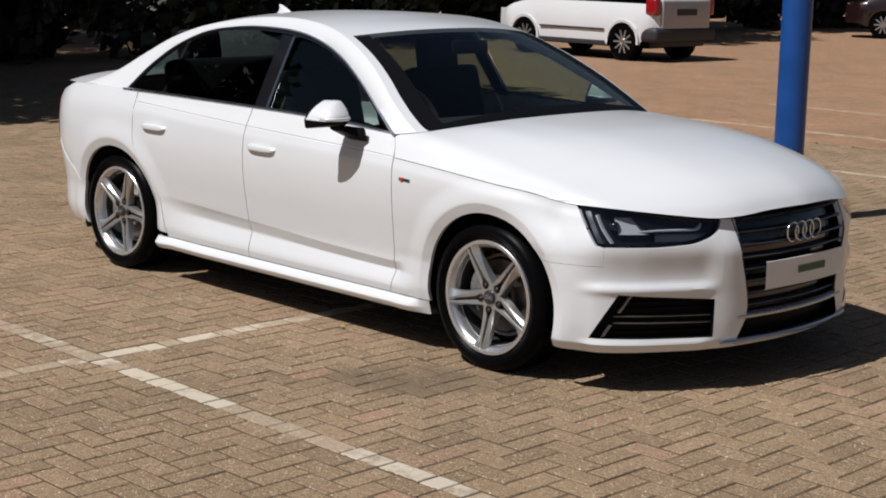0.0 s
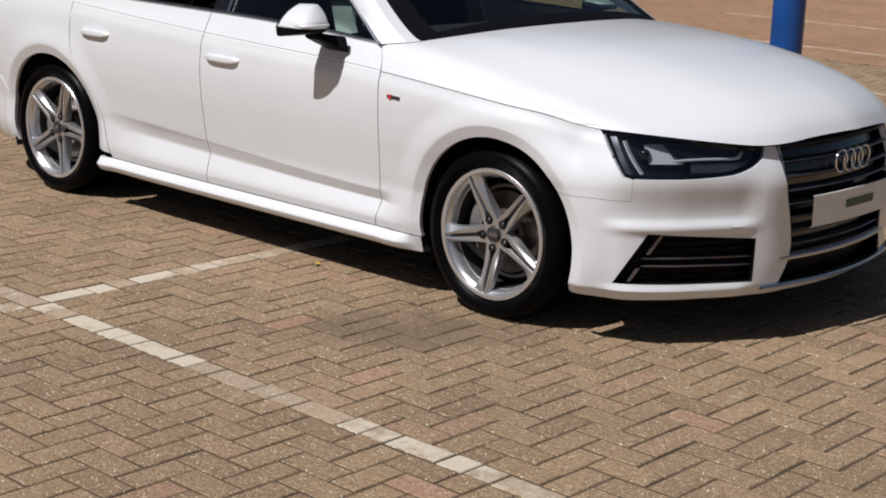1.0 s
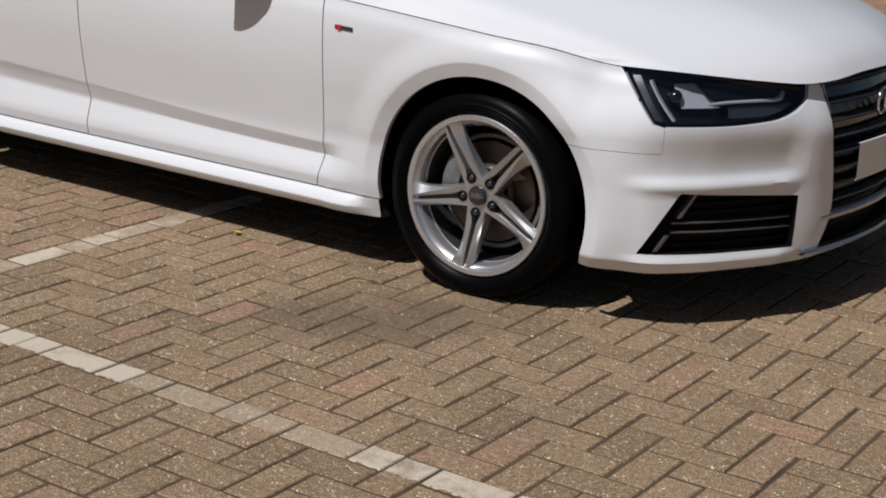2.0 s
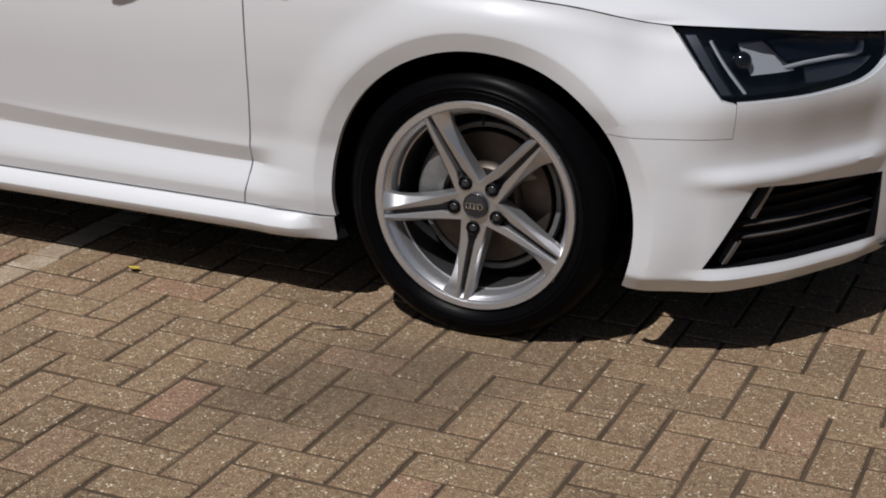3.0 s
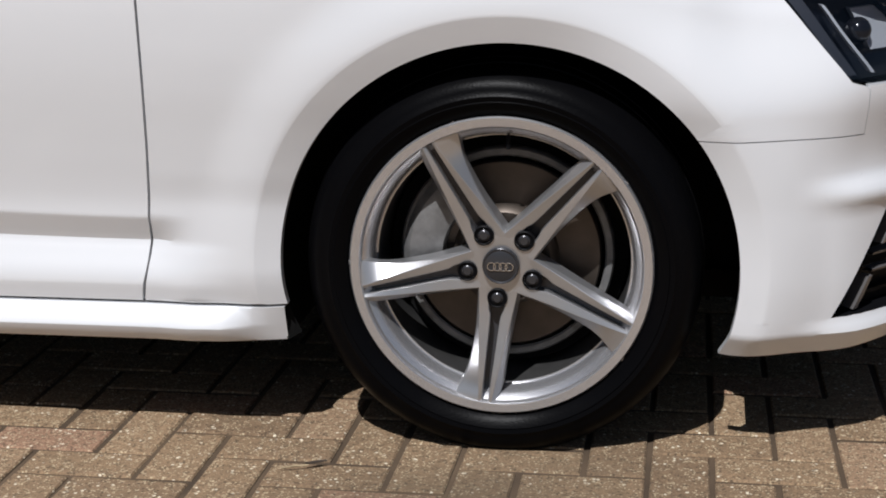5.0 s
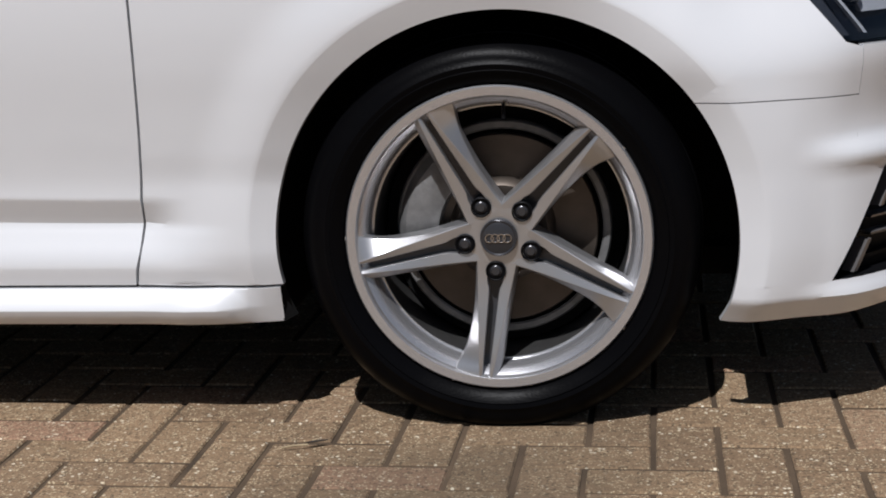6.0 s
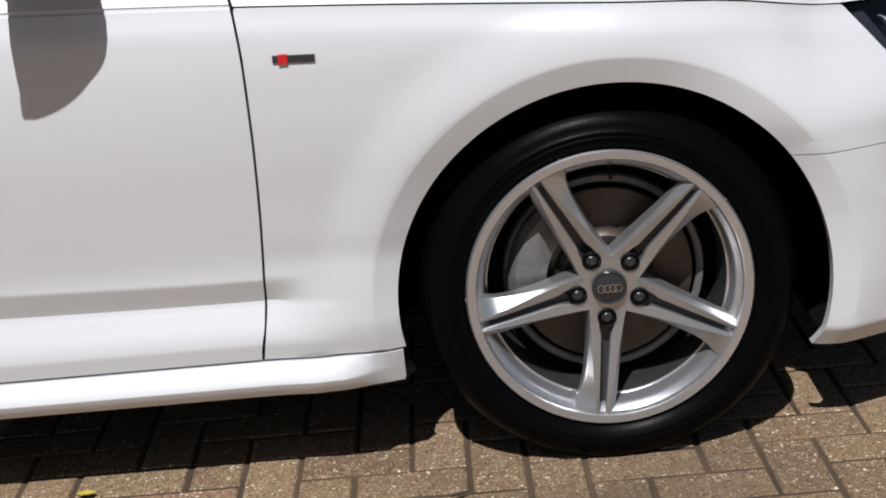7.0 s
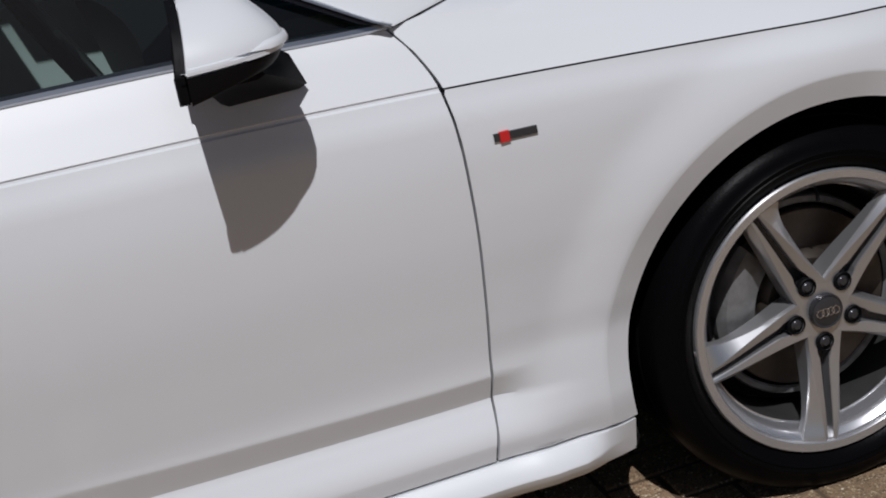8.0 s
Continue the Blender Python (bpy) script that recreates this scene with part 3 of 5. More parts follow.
def wheel(x, y):
    """A wheel that faces -y, with its parts, set with its face at y."""
    bm = bmesh.new()
    # barrel and flange: an outer lip, a step, then the deep barrel
    lathe(bm, [(0.2465, 0.010), (0.2475, 0.002), (0.2465, -0.004), (0.2440, -0.007), (0.2310, -0.006), (0.2285, -0.003), (0.2270, 0.004), (0.2190, 0.012), (0.2165, 0.016),
               (0.2140, 0.024), (0.2110, 0.046), (0.2085, 0.0465)], 96)
    w = part("wheel", bm, ALLOY_DARK, car, "silver five twin-spoke alloy wheel with a black tyre", sharp=30)
    w.location = (x, y, HUB_Z)
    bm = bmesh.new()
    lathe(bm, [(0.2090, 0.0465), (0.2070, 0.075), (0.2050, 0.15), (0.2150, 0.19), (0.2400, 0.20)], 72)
    part("barrel", bm, BARREL, w, "dark inner barrel of the wheel")
    # tyre, a little flat where it stands
    bm = bmesh.new()
    prof = [(0.2440, 0.012), (0.2480, 0.001), (0.2520, -0.004), (0.2600, -0.011), (0.2700, -0.016), (0.2715, -0.0145), (0.2790, -0.0165), (0.2800, -0.0150), (0.2900, -0.013), (0.2990, -0.009),
            (0.3060, -0.003), (0.3120, 0.004), (0.3175, 0.012), (0.3220, 0.024), (0.3245, 0.040), (0.3195, 0.041), (0.3195, 0.049), (0.3255, 0.050), (0.3265, 0.10), (0.3205, 0.101), (0.3205, 0.112), (0.3265, 0.113),
            (0.3245, 0.175), (0.318, 0.20), (0.300, 0.222), (0.270, 0.228), (0.240, 0.205)]
    lathe(bm, prof, 120)
    for v in bm.verts:
        low = -HUB_Z
        if v.co.z < low + 0.02:
            k = (low + 0.02 - v.co.z) / 0.035
            v.co.z = max(v.co.z, low)
            v.co.y -= 0.006 * min(k, 1) if v.co.y < 0.03 else 0
    part("tyre", bm, RUBBER, w, "black low-profile tyre with worn sidewall", sharp=50)
    # spokes: twin blades with a crest from the hub's corner to the rim, a narrow groove between them and a flank
    # that falls away outside; the trailing flank spreads into a fin at the rim
    crest_at = linear((0.040, 0.0316), (0.2425, 0.0090))
    slit_at = linear((0.040, 0.0135), (0.074, 0.0125), (0.088, 0.0078), (0.2425, 0.0048))
    flank_at = {1: graph((0.045, 0.0008), (0.10, 0.003), (0.16, 0.0065), (0.205, 0.0095), (0.238, 0.0035)),
                -1: graph((0.045, 0.0008), (0.10, 0.004), (0.158, 0.013), (0.19, 0.022), (0.222, 0.038), (0.2425, 0.045))}
    for k in range(5):
        a = radians(WHEEL_TURN + 72 * k)
        out, side = Vector((math.cos(a), 0, math.sin(a))), Vector((-math.sin(a), 0, math.cos(a)))
        bm = bmesh.new()
        for sgn in (1, -1):
            rows = []
            for i in range(23):
                t = i / 22
                r = 0.040 + (0.2425 - 0.040) * t
                c, g, wide = crest_at(r), slit_at(r), flank_at[sgn](r)
                face = 0.016 - 0.0205 * ease((t - 0.05) / 0.9)
                deep = face + 0.048 - 0.026 * t
                drop = (wide * 0.95 + 0.002) if sgn > 0 else (0.002 + min(wide * 0.80, 0.013)) * (1 - 0.75 * ease((r - 0.198) / 0.035))
                up = Vector((0, 1, 0))
                at = lambda u, h: out * r + side * (sgn * u) + up * h
                rows.append([at(g + 0.0012, deep), at(g, face + 0.0035), at(g + 0.0012, face + 0.0018), at(c - 0.0007, face), at(c + 0.0004, face + 0.0004), at(c + wide, face + drop), at(c + wide + 0.0015, face + drop + 0.003), at(c + wide + 0.003, deep)])
            vs = grid(bm, rows)
            bm.faces.new(vs[0])
            bm.faces.new(vs[-1])
        part("spoke", bm, ALLOY, w, sharp=11)
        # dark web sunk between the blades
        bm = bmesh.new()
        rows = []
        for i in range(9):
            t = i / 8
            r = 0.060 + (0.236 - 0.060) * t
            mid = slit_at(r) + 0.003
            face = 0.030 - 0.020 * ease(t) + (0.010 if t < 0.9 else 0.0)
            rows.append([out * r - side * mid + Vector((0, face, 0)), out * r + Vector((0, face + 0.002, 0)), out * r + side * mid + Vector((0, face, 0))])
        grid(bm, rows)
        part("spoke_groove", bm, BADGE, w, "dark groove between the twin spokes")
        bm = bmesh.new()
        lathe(bm, [(0.0001, 0.006), (0.0065, 0.006), (0.0075, 0.008), (0.0095, 0.009), (0.0105, 0.014), (0.0105, 0.03)], 12)
        b = part("wheel_bolt", bm, BADGE, w, "dark steel wheel bolt")
        b.location = out * 0.056 + Vector((0, 0.0055, 0))
    bm = bmesh.new()
    # hub: a five-cornered plate with round bolt pockets, and a dark cap
    outline = []
    for k in range(60):
        a = 2 * math.pi * k / 60
        r = 0.0575 - 0.006 * abs(math.cos(2.5 * (a - radians(WHEEL_TURN)))) ** 0.7
        outline.append((r, a))
    rows = [[(r * f * math.cos(a), h, r * f * math.sin(a)) for r, a in outline] for f, h in ((1.0, 0.06), (1.0, 0.022), (0.96, 0.0175), (0.62, 0.016), (0.45, 0.018), (0.4, 0.03))]
    grid(bm, rows, close=True)
    part("hub_plate", bm, ALLOY, w, sharp=28)
    for k in range(5):
        a = radians(WHEEL_TURN + 72 * k)
        bm = bmesh.new()
        lathe(bm, [(0.0135, 0.0), (0.0150, -0.0012), (0.0165, 0.0), (0.0165, 0.01), (0.0125, 0.0016), (0.0001, 0.0014)], 20)
        b = part("bolt_pocket", bm, BLACK, w, "dark round bolt pocket")
        b.location = Vector((math.cos(a), 0, math.sin(a))) * 0.056 + Vector((0, 0.0135, 0))
    bm = bmesh.new()
    lathe(bm, [(0.0001, 0.005), (0.022, 0.006), (0.0255, 0.0075), (0.0285, 0.006), (0.0300, 0.009), (0.0300, 0.03)], 40)
    part("centre_cap", bm, BADGE, w, "dark grey wheel centre cap")
    bm = bmesh.new()
    for k in range(4):
        ring(bm, ((k - 1.5) * 0.0095, 0.0045, 0), 0.0066, 0.0011)
    part("cap_emblem", bm, CHROME, w, "four small silver linked rings")
    # brake behind the spokes
    bm = bmesh.new()
    lathe(bm, [(0.050, 0.075), (0.075, 0.070), (0.085, 0.078), (0.088, 0.090), (0.155, 0.090), (0.157, 0.093), (0.157, 0.112), (0.06, 0.112)], 64)
    part("brake_disc", bm, DISC, w, "worn steel brake disc")
    bm = bmesh.new()
    rows = []
    for i in range(13):
        a = radians(130 + 62 * i / 12)
        e = 0.004 * math.sin(math.pi * i / 12)
        rows.append([(r * math.cos(a), h, r * math.sin(a)) for r, h in ((0.100, 0.086), (0.104, 0.066 - e), (0.13, 0.058 - e), (0.158, 0.062 - e), (0.170, 0.074), (0.170, 0.125))])
    vs = grid(bm, rows)
    bm.faces.new(vs[0])
    bm.faces.new(vs[-1])
    part("brake_caliper", bm, CALIPER, w, "grey cast brake caliper")
    bm = bmesh.new()
    lathe(bm, [(0.164, 0.100), (0.167, 0.097), (0.176, 0.097), (0.179, 0.101), (0.179, 0.12)], 64)
    part("dust_shield", bm, CALIPER, w, "grey rim of the brake dust shield")
    bm = bmesh.new()
    lathe(bm, [(0.02, 0.13), (0.20, 0.135), (0.207, 0.16)], 48)
    part("brake_backplate", bm, LINER, w, "dark brake back plate")
    bm = bmesh.new()
    tube(bm, [(0.0, -0.002, 0), (0.0, -0.001, 0.012), (0.0, 0.006, 0.03)], [0.0035, 0.0032, 0.0028])
    vlv = part("valve", bm, BLACK, w, "black rubber tyre valve")
    vlv.location = (0.012, 0.02, 0.190)
    return w


def ring(bm, at, radius, thick, n=24, m=6):
    rows = []
    for i in range(n + 1):
        a = 2 * math.pi * i / n
        rows.append([(at[0] + (radius + thick * math.cos(b)) * math.cos(a), at[1] + thick * math.sin(b), at[2] + (radius + thick * math.cos(b)) * math.sin(a)) for b in [2 * math.pi * j / m for j in range(m)]])
    grid(bm, rows, close=True)
    bmesh.ops.remove_doubles(bm, verts=bm.verts[:], dist=1e-6)


first_wheel = wheel(0.0, -0.893)


def copy_part(ob, m, parent):
    """A copy of a part with its sub-parts, sharing their meshes."""
    for o, p in [(ob, parent)] + [(c, None) for c in ob.children]:
        made = o.copy()
        scene.collection.objects.link(made)
        if p is not None:
            top, made.parent = made, p
            made.matrix_basis = m
        else:
            made.parent = top
    return top


copy_part(first_wheel, pose(-WHEELBASE, -0.885, HUB_Z, 0, -22, 0), car)
copy_part(first_wheel, pose(0, 0.893 + 2 * mid_y(0), HUB_Z, 0, 10, 180), car)
copy_part(first_wheel, pose(-WHEELBASE, 0.885 + 2 * YR, HUB_Z, 0, 30, 180), car)

# wheel housings and underside
for ax, az in ARCHES:
    bm = bmesh.new()
    rows = []
    for k in range(37):
        a = radians(-20 + 220 * k / 36)
        px, pz = ax + 0.375 * math.cos(a), az + 0.375 * math.sin(a)
        rows.append([(px, max(body(px, max(pz, 0.18)).y, -0.91) + 0.016, pz), (ax + 0.395 * math.cos(a), -0.87, az + 0.395 * math.sin(a)), (ax + 0.40 * math.cos(a), -0.52, az + 0.40 * math.sin(a)), (ax, -0.52, az)])
    grid(bm, rows)
    both("wheel_housing", bm, LINER, car, "black wheel housing liner", smooth=True)
bm = bmesh.new()
box(bm, (1.96, 1.66, 0.06), (-1.41, 0, 0.205))
box(bm, (0.62, 1.02, 0.06), (0.0, 0, 0.205))
box(bm, (0.62, 1.02, 0.06), (-2.82, 0, 0.215))
box(bm, (0.42, 1.1, 0.05), (0.52, 0, 0.200))
box(bm, (0.44, 1.30, 0.05), (-3.36, 0, 0.25))
part("underside", bm, LINER, car, "dark underbody panels", smooth=False)

# ---- front face: grille, plate, emblem, fog grilles, headlamps ----
def front_x(y, z):
    """How far forward the nose reaches at a width and height."""
    return body(p_at_y(YC - abs(y - YC)), z).x


bm = bmesh.new()
rows = []
for z in np.linspace(0.315, 0.722, 12):
    w = g_half(z)
    rows.append([(front_x(y, z) - 0.045, y, z) for y in np.linspace(YC - w, YC + w, 25)])
grid(bm, rows)
grille = part("grille", bm, GLOSS_BLACK, car, "dark radiator grille with horizontal bars")
for k, z in enumerate(np.linspace(0.342, 0.696, 8)):
    bm = bmesh.new()
    w = g_half(z) - 0.006
    rows = []
    for h, o in ((-0.012, -0.035), (-0.004, -0.012), (0.002, -0.008), (0.008, -0.010), (0.012, -0.035)):
        rows.append([(front_x(y, z) + o, y, z + h) for y in np.linspace(YC - w, YC + w, 25)])
    grid(bm, rows)
    part("grille_bar", bm, BADGE, grille, "dark grey grille bar with a bright edge")
    bm = bmesh.new()
    rows = []
    for h, o in ((0.002, -0.0065), (0.004, -0.0050), (0.0065, -0.0075)):
        rows.append([(front_x(y, z) + o, y, z + h) for y in np.linspace(YC - w, YC + w, 25)])
    grid(bm, rows)
    part("bar_edge", bm, BAR_EDGE, grille)
bm = bmesh.new()
path = [(w_, z_) for z_ in np.linspace(0.32, 0.703, 14) for w_ in (g_half(z_),)]
loop = [(-w_, z_) for w_, z_ in path] + [(y_, 0.729 - 0.022 * (abs(y_) / 0.4) ** 1.5) for y_ in np.linspace(-0.40, 0.40, 16)] + [(w_, z_) for w_, z_ in path[::-1]] + [(y_, 0.317) for y_ in np.linspace(0.34, -0.34, 12)]
pts = [Vector((front_x(y_ + YC, z_) - 0.004, y_ + YC, z_)) for y_, z_ in loop]
tube(bm, pts + [pts[0]], 0.0050, 6)
part("grille_surround", bm, BADGE, car, "dark metal frame round the grille")
bm = bmesh.new()
PL = lambda y, z: Vector((0.944 + 0.012 * (0.5 - z) - 0.2 * y * y, y + YC + 0.01, z))
rows = [[PL(y, z) + Vector((o, 0, 0)) for y in np.linspace(-0.29, 0.29, 13)] for z, o in ((0.412, -0.006), (0.412, 0.0), (0.526, 0.0), (0.526, -0.006))]
grid(bm, rows)
plate = part("front_plate", bm, PLATE, car, "white show plate with unreadable green wording")
bm = bmesh.new()
box(bm, (0.002, 0.20, 0.030), tuple(PL(0.02, 0.474) + Vector((0.002, 0, 0))))
part("plate_bar", bm, PLATE_INK, plate, "dark green bar of lettering", smooth=False)
bm = bmesh.new()
for k in range(4):
    y = YC + (k - 1.5) * 0.056
    rows = []
    for i in range(33):
        a = 2 * math.pi * i / 32
        rows.append([(front_x(y, 0.630) + 0.012 + 0.006 * math.sin(b), y + (0.040 + 0.0050 * math.cos(b)) * math.cos(a), 0.630 + (0.040 + 0.0050 * math.cos(b)) * math.sin(a)) for b in [2 * math.pi * j / 8 for j in range(8)]])
    grid(bm, rows, close=True)
part("emblem", bm, CHROME, car, "four chrome linked rings")
# splitter lip
bm = bmesh.new()
rows = []
for h, o in ((0.215, -0.01), (0.212, 0.012), (0.203, 0.016), (0.196, 0.012), (0.193, -0.05)):
    rows.append([body(p, 0.22, o) + Vector((0, 0, h - 0.22)) for p in np.linspace(p_at_y(-0.40), P_FRONT, 16)])
grid(bm, rows)
join_halves(bm)
part("splitter", bm, SATIN, car, "silver lower splitter blade")
bm = bmesh.new()
rows = []
for h, o in ((0.312, -0.03), (0.310, -0.002), (0.303, 0.003), (0.292, 0.0), (0.288, -0.03)):
    rows.append([body(p, h, o) for p in np.linspace(p_at_y(-0.325), P_FRONT, 16)])
grid(bm, rows)
join_halves(bm)
part("intake_blade", bm, SATIN, car, "silver blade under the grille")
bm = bmesh.new()
rows = [[body(p, z, -0.05) for p in np.linspace(p_at_y(-0.45), P_FRONT, 14)] for z in (0.17, 0.205, 0.25, 0.33)]
grid(bm, rows)
join_halves(bm)
part("lower_intake", bm, BLACK, car, "black lower air intake")

# unseen sheet added under the nose to keep sunlight out of its shadow
bm = bmesh.new()
rows = []
for p in np.linspace(p_at_x(0.42), P_FRONT, 24):
    e = body(p, 0.19, -0.02)
    rows.append([(e.x, e.y * (1 - t) + mid_y(e.x) * t, 0.186) for t in (0, 0.3, 0.6, 1)])
grid(bm, rows)
join_halves(bm)
part("undertray", bm, BLACK, car, "unseen black sheet that blocks sunlight under the nose")

# fog grilles
bm = bmesh.new()
patch(bm, lambda z: fog_left(z) - 0.006, lambda z: pFr + 0.006, lambda p: FOG_B(p) - 0.006, lambda p: FOG_T(p) + 0.006, 24, 10, out=-0.045)
for ob in both("fog_grille", bm, BLACK, car, "black air intake with thin silver blades"):
    sgn = 1 if ob.data.vertices[0].co.y < 0 else -1
    flip = lambda b: b if sgn > 0 else mirrored(b)
    for z0, z1 in ((0.322, 0.318), (0.294, 0.288)):
        b2 = bmesh.new()
        rows = []
        for h, o in ((-0.0025, -0.04), (-0.002, -0.018), (0.002, -0.016), (0.0025, -0.04)):
            rows.append([body(p, z0 + (z1 - z0) * k / 20 + h, o) for k, p in enumerate(np.linspace(fog_left(0.31) + 0.055, pFr - 0.004, 21))])
        grid(b2, rows)
        part("blade", flip(b2), BLADE, ob, "thin silver blade")
    for z in (0.255, 0.350, 0.375):
        b2 = bmesh.new()
        rows = []
        for h, o in ((-0.004, -0.044), (-0.003, -0.028), (0.003, -0.028), (0.004, -0.044)):
            rows.append([body(p, z + h, o) for p in np.linspace(fog_left(z) + 0.06, pFr - 0.004, 16)])
        grid(b2, rows)
        part("slat", flip(b2), BLACK, ob)
    for za, zb in ((0.238, 0.288), (0.338, 0.412)):
        b2 = bmesh.new()
        rows = []
        for w_, o in ((-0.007, -0.035), (-0.006, -0.010), (0.006, -0.012), (0.007, -0.035)):
            rows.append([body(fog_left(z) + 0.058 + w_, z, o) for z in np.linspace(za, zb, 9)])
        grid(b2, rows)
        part("upright", flip(b2), BLADE, ob, "silver upright blade")

bm = bmesh.new()
loop = [(fog_left(z), z) for z in np.linspace(0.233, 0.414, 10)] + [(p, FOG_T(p)) for p in np.linspace(pFt, pFr, 14)] + [(pFr, z) for z in np.linspace(0.386, 0.228, 8)] + [(p, FOG_B(p)) for p in np.linspace(pFr, pFb, 18)]
grid(bm, [[body(p, z, o) for p, z in loop] for o in (0.0005, -0.012, -0.055)])
both("fog_surround", bm, BLACK, car, "black frame of the air intake")
bm = bmesh.new()
loop = [(p_grille(z), z) for z in np.linspace(0.325, 0.74, 14)]
grid(bm, [[body(p, z, o) for p, z in loop] for o in (0.0, -0.02, -0.06)])
both("grille_edge", bm, BLACK, car, "black side of the grille opening")

# headlamps
hl_top = linear(*[(p_at_y(y), z) for y, z in ((-0.83, 0.751), (-0.74, 0.741), (-0.6, 0.723), (-0.48, 0.708), (-0.408, 0.703))])
hl_left = linear((0.608, p_at_x(0.545) + 0.004), (0.748, P_HL + 0.015))
hl_right = lambda z: p_at_y(-0.410)
hl_low = lambda p: min(lamp_low(p) + 0.003, hl_top(p) - 0.004)
for depth, mat, name, label in ((-0.060, LAMP_DARK, "headlamp", "dark headlamp with bright running-light strips under clear glass"),):
    bm = bmesh.new()
    patch(bm, lambda z: hl_left(z) - 0.003, hl_right, lambda p: hl_low(p) - 0.003, lambda p: hl_top(p) + 0.002, 40, 12, out=depth)
    lamps = both(name, bm, mat, car, label)
for ob in lamps:
    sgn = 1 if ob.data.vertices[0].co.y < 0 else -1
    flip = lambda b: b if sgn > 0 else mirrored(b)
    b2 = bmesh.new()
    patch(b2, hl_left, hl_right, hl_low, hl_top, 40, 12, out=0.0)
    g = part("lamp_cover", flip(b2), CLEAR, ob, "clear headlamp cover")
    g.visible_shadow = False
    # slanted outer reflector, projector, dark slot and the hooked running light
    b2 = bmesh.new()
    patch(b2, lambda z: hl_left(z) + 0.010, lambda z: hl_left(z) + 0.038, lambda p: 0.615, lambda p: 0.735, 6, 8, out=-0.028)
    lip(b2, 0.02, inward)
    part("reflector", flip(b2), LAMP_GREY, ob, "silver side reflector")
    b2 = bmesh.new()
    patch(b2, lambda z: hl_left(z) + 0.066, lambda z: hl_left(z) + 0.074, lambda p: 0.618, lambda p: 0.722, 3, 8, out=-0.018)
    lip(b2, 0.02, inward)
    part("light_strip", flip(b2), LAMP_LIGHT, ob, "pale running light strip")
    b2 = bmesh.new()
    tube(b2, [body(p_at_y(y), z, -0.026) for y, z in ((-0.72, 0.660), (-0.66, 0.664), (-0.58, 0.665), (-0.515, 0.665), (-0.495, 0.670), (-0.482, 0.686))], [0.0045, 0.005, 0.005, 0.006, 0.008, 0.006], 8)
    part("light_strip", flip(b2), LAMP_LIGHT, ob, "pale hooked running light strip")
    b2 = bmesh.new()
    patch(b2, lambda z: p_at_y(-0.745) + (0.715 - z), lambda z: p_at_y(-0.505), lambda p: 0.673, lambda p: min(0.716, hl_top(p) - 0.010), 10, 4, out=-0.024)
    lip(b2, 0.03, inward)
    part("lamp_slot", flip(b2), GLOSS_BLACK, ob, "black slot over the running light")
    b2 = bmesh.new()
    patch(b2, lambda z: p_at_y(-0.800) + (0.71 - z) * 0.3, lambda z: p_at_y(-0.745) + (0.712 - z) * 1.25, lambda p: 0.648, lambda p: 0.712, 8, 6, out=-0.040)
    lip(b2, 0.02, inward)
    part("reflector", flip(b2), LAMP_LIGHT, ob, "bright inner reflector")
    b2 = bmesh.new()
    patch(b2, lambda z: p_at_y(-0.66), lambda z: p_at_y(-0.45), lambda p: max(0.620, hl_low(p) + 0.008), lambda p: 0.652, 10, 4, out=-0.034)
    lip(b2, 0.02, inward)
    part("lamp_panel", flip(b2), LAMP_GREY, ob, "grey panel under the running light")
    b2 = bmesh.new()
    c = body(p_at_y(-0.800), 0.678, -0.040)
    bmesh.ops.create_uvsphere(b2, u_segments=20, v_segments=12, radius=0.022, matrix=Matrix.Translation(c))
    part("projector", flip(b2), GLOSS_BLACK, ob, "dark round projector lens")

# ---- mirrors, handles, badge, aerial, wipers ----
def mirror_ring(v, low):
    """One level of the mirror housing: its middle, half width, depth, back and height."""
    k = 0.0 if low else v
    z = (0.952 + 0.041 * v) if low else (0.990 + 0.088 * v)
    span = 0.84 + 0.15 * v**0.5 if low else math.sqrt(1 - 0.84 * k**2.6)
    flare = 0.003 if low or v < 0.13 else 0.0
    y0, y1 = -0.930 - 0.05 * (1 - span) + flare, -1.100 + 0.06 * (1 - span) - flare + 0.055 * k**1.6
    deep = 0.120 + 0.018 * v**0.5 if low else 0.138 * (1 - 0.52 * max(0, (k - 0.22) / 0.78) ** 1.25) + flare
    return (y0 + y1) / 2, (y0 - y1) / 2, deep, -0.952 + 0.020 * k, z


def mirror_shell(low):
    """The housing: rounded forward, cut flat behind; low: the dark lower third."""
    bm = bmesh.new()
    rows = []
    for v in list(np.linspace(0, 0.12, 4)) + [0.135] + list(np.linspace(0.18, 1, 14)):
        mid, half, deep, back, z = mirror_ring(v, low)
        ring_ = []
        for a in np.linspace(0, 2 * math.pi, 40, endpoint=False):
            cx, cy = math.cos(a), math.sin(a)
            fx = max(cx, 0) ** 0.75
            fy = math.copysign(abs(cy) ** 0.6, cy)
            rise = 0.0 if not low else 0.022 * (1 - v) * max(fx, 0)
            ring_.append((back + 0.010 * fy * (1 - fx) + deep * fx * (1 - 0.16 * max(-fy, 0) ** 2), mid + fy * half, z + rise))
        rows.append(ring_)
    vs = grid(bm, rows, close=True)
    bm.faces.new(vs[0][::-1])
    bm.faces.new(vs[-1])
    bmesh.ops.remove_doubles(bm, verts=bm.verts[:], dist=0.0004)
    bmesh.ops.bevel(bm, geom=[e for e in bm.edges if len(e.link_faces) == 2 and e.calc_face_angle(0) > 1.0], offset=0.008, segments=3, affect="EDGES")
    return bm


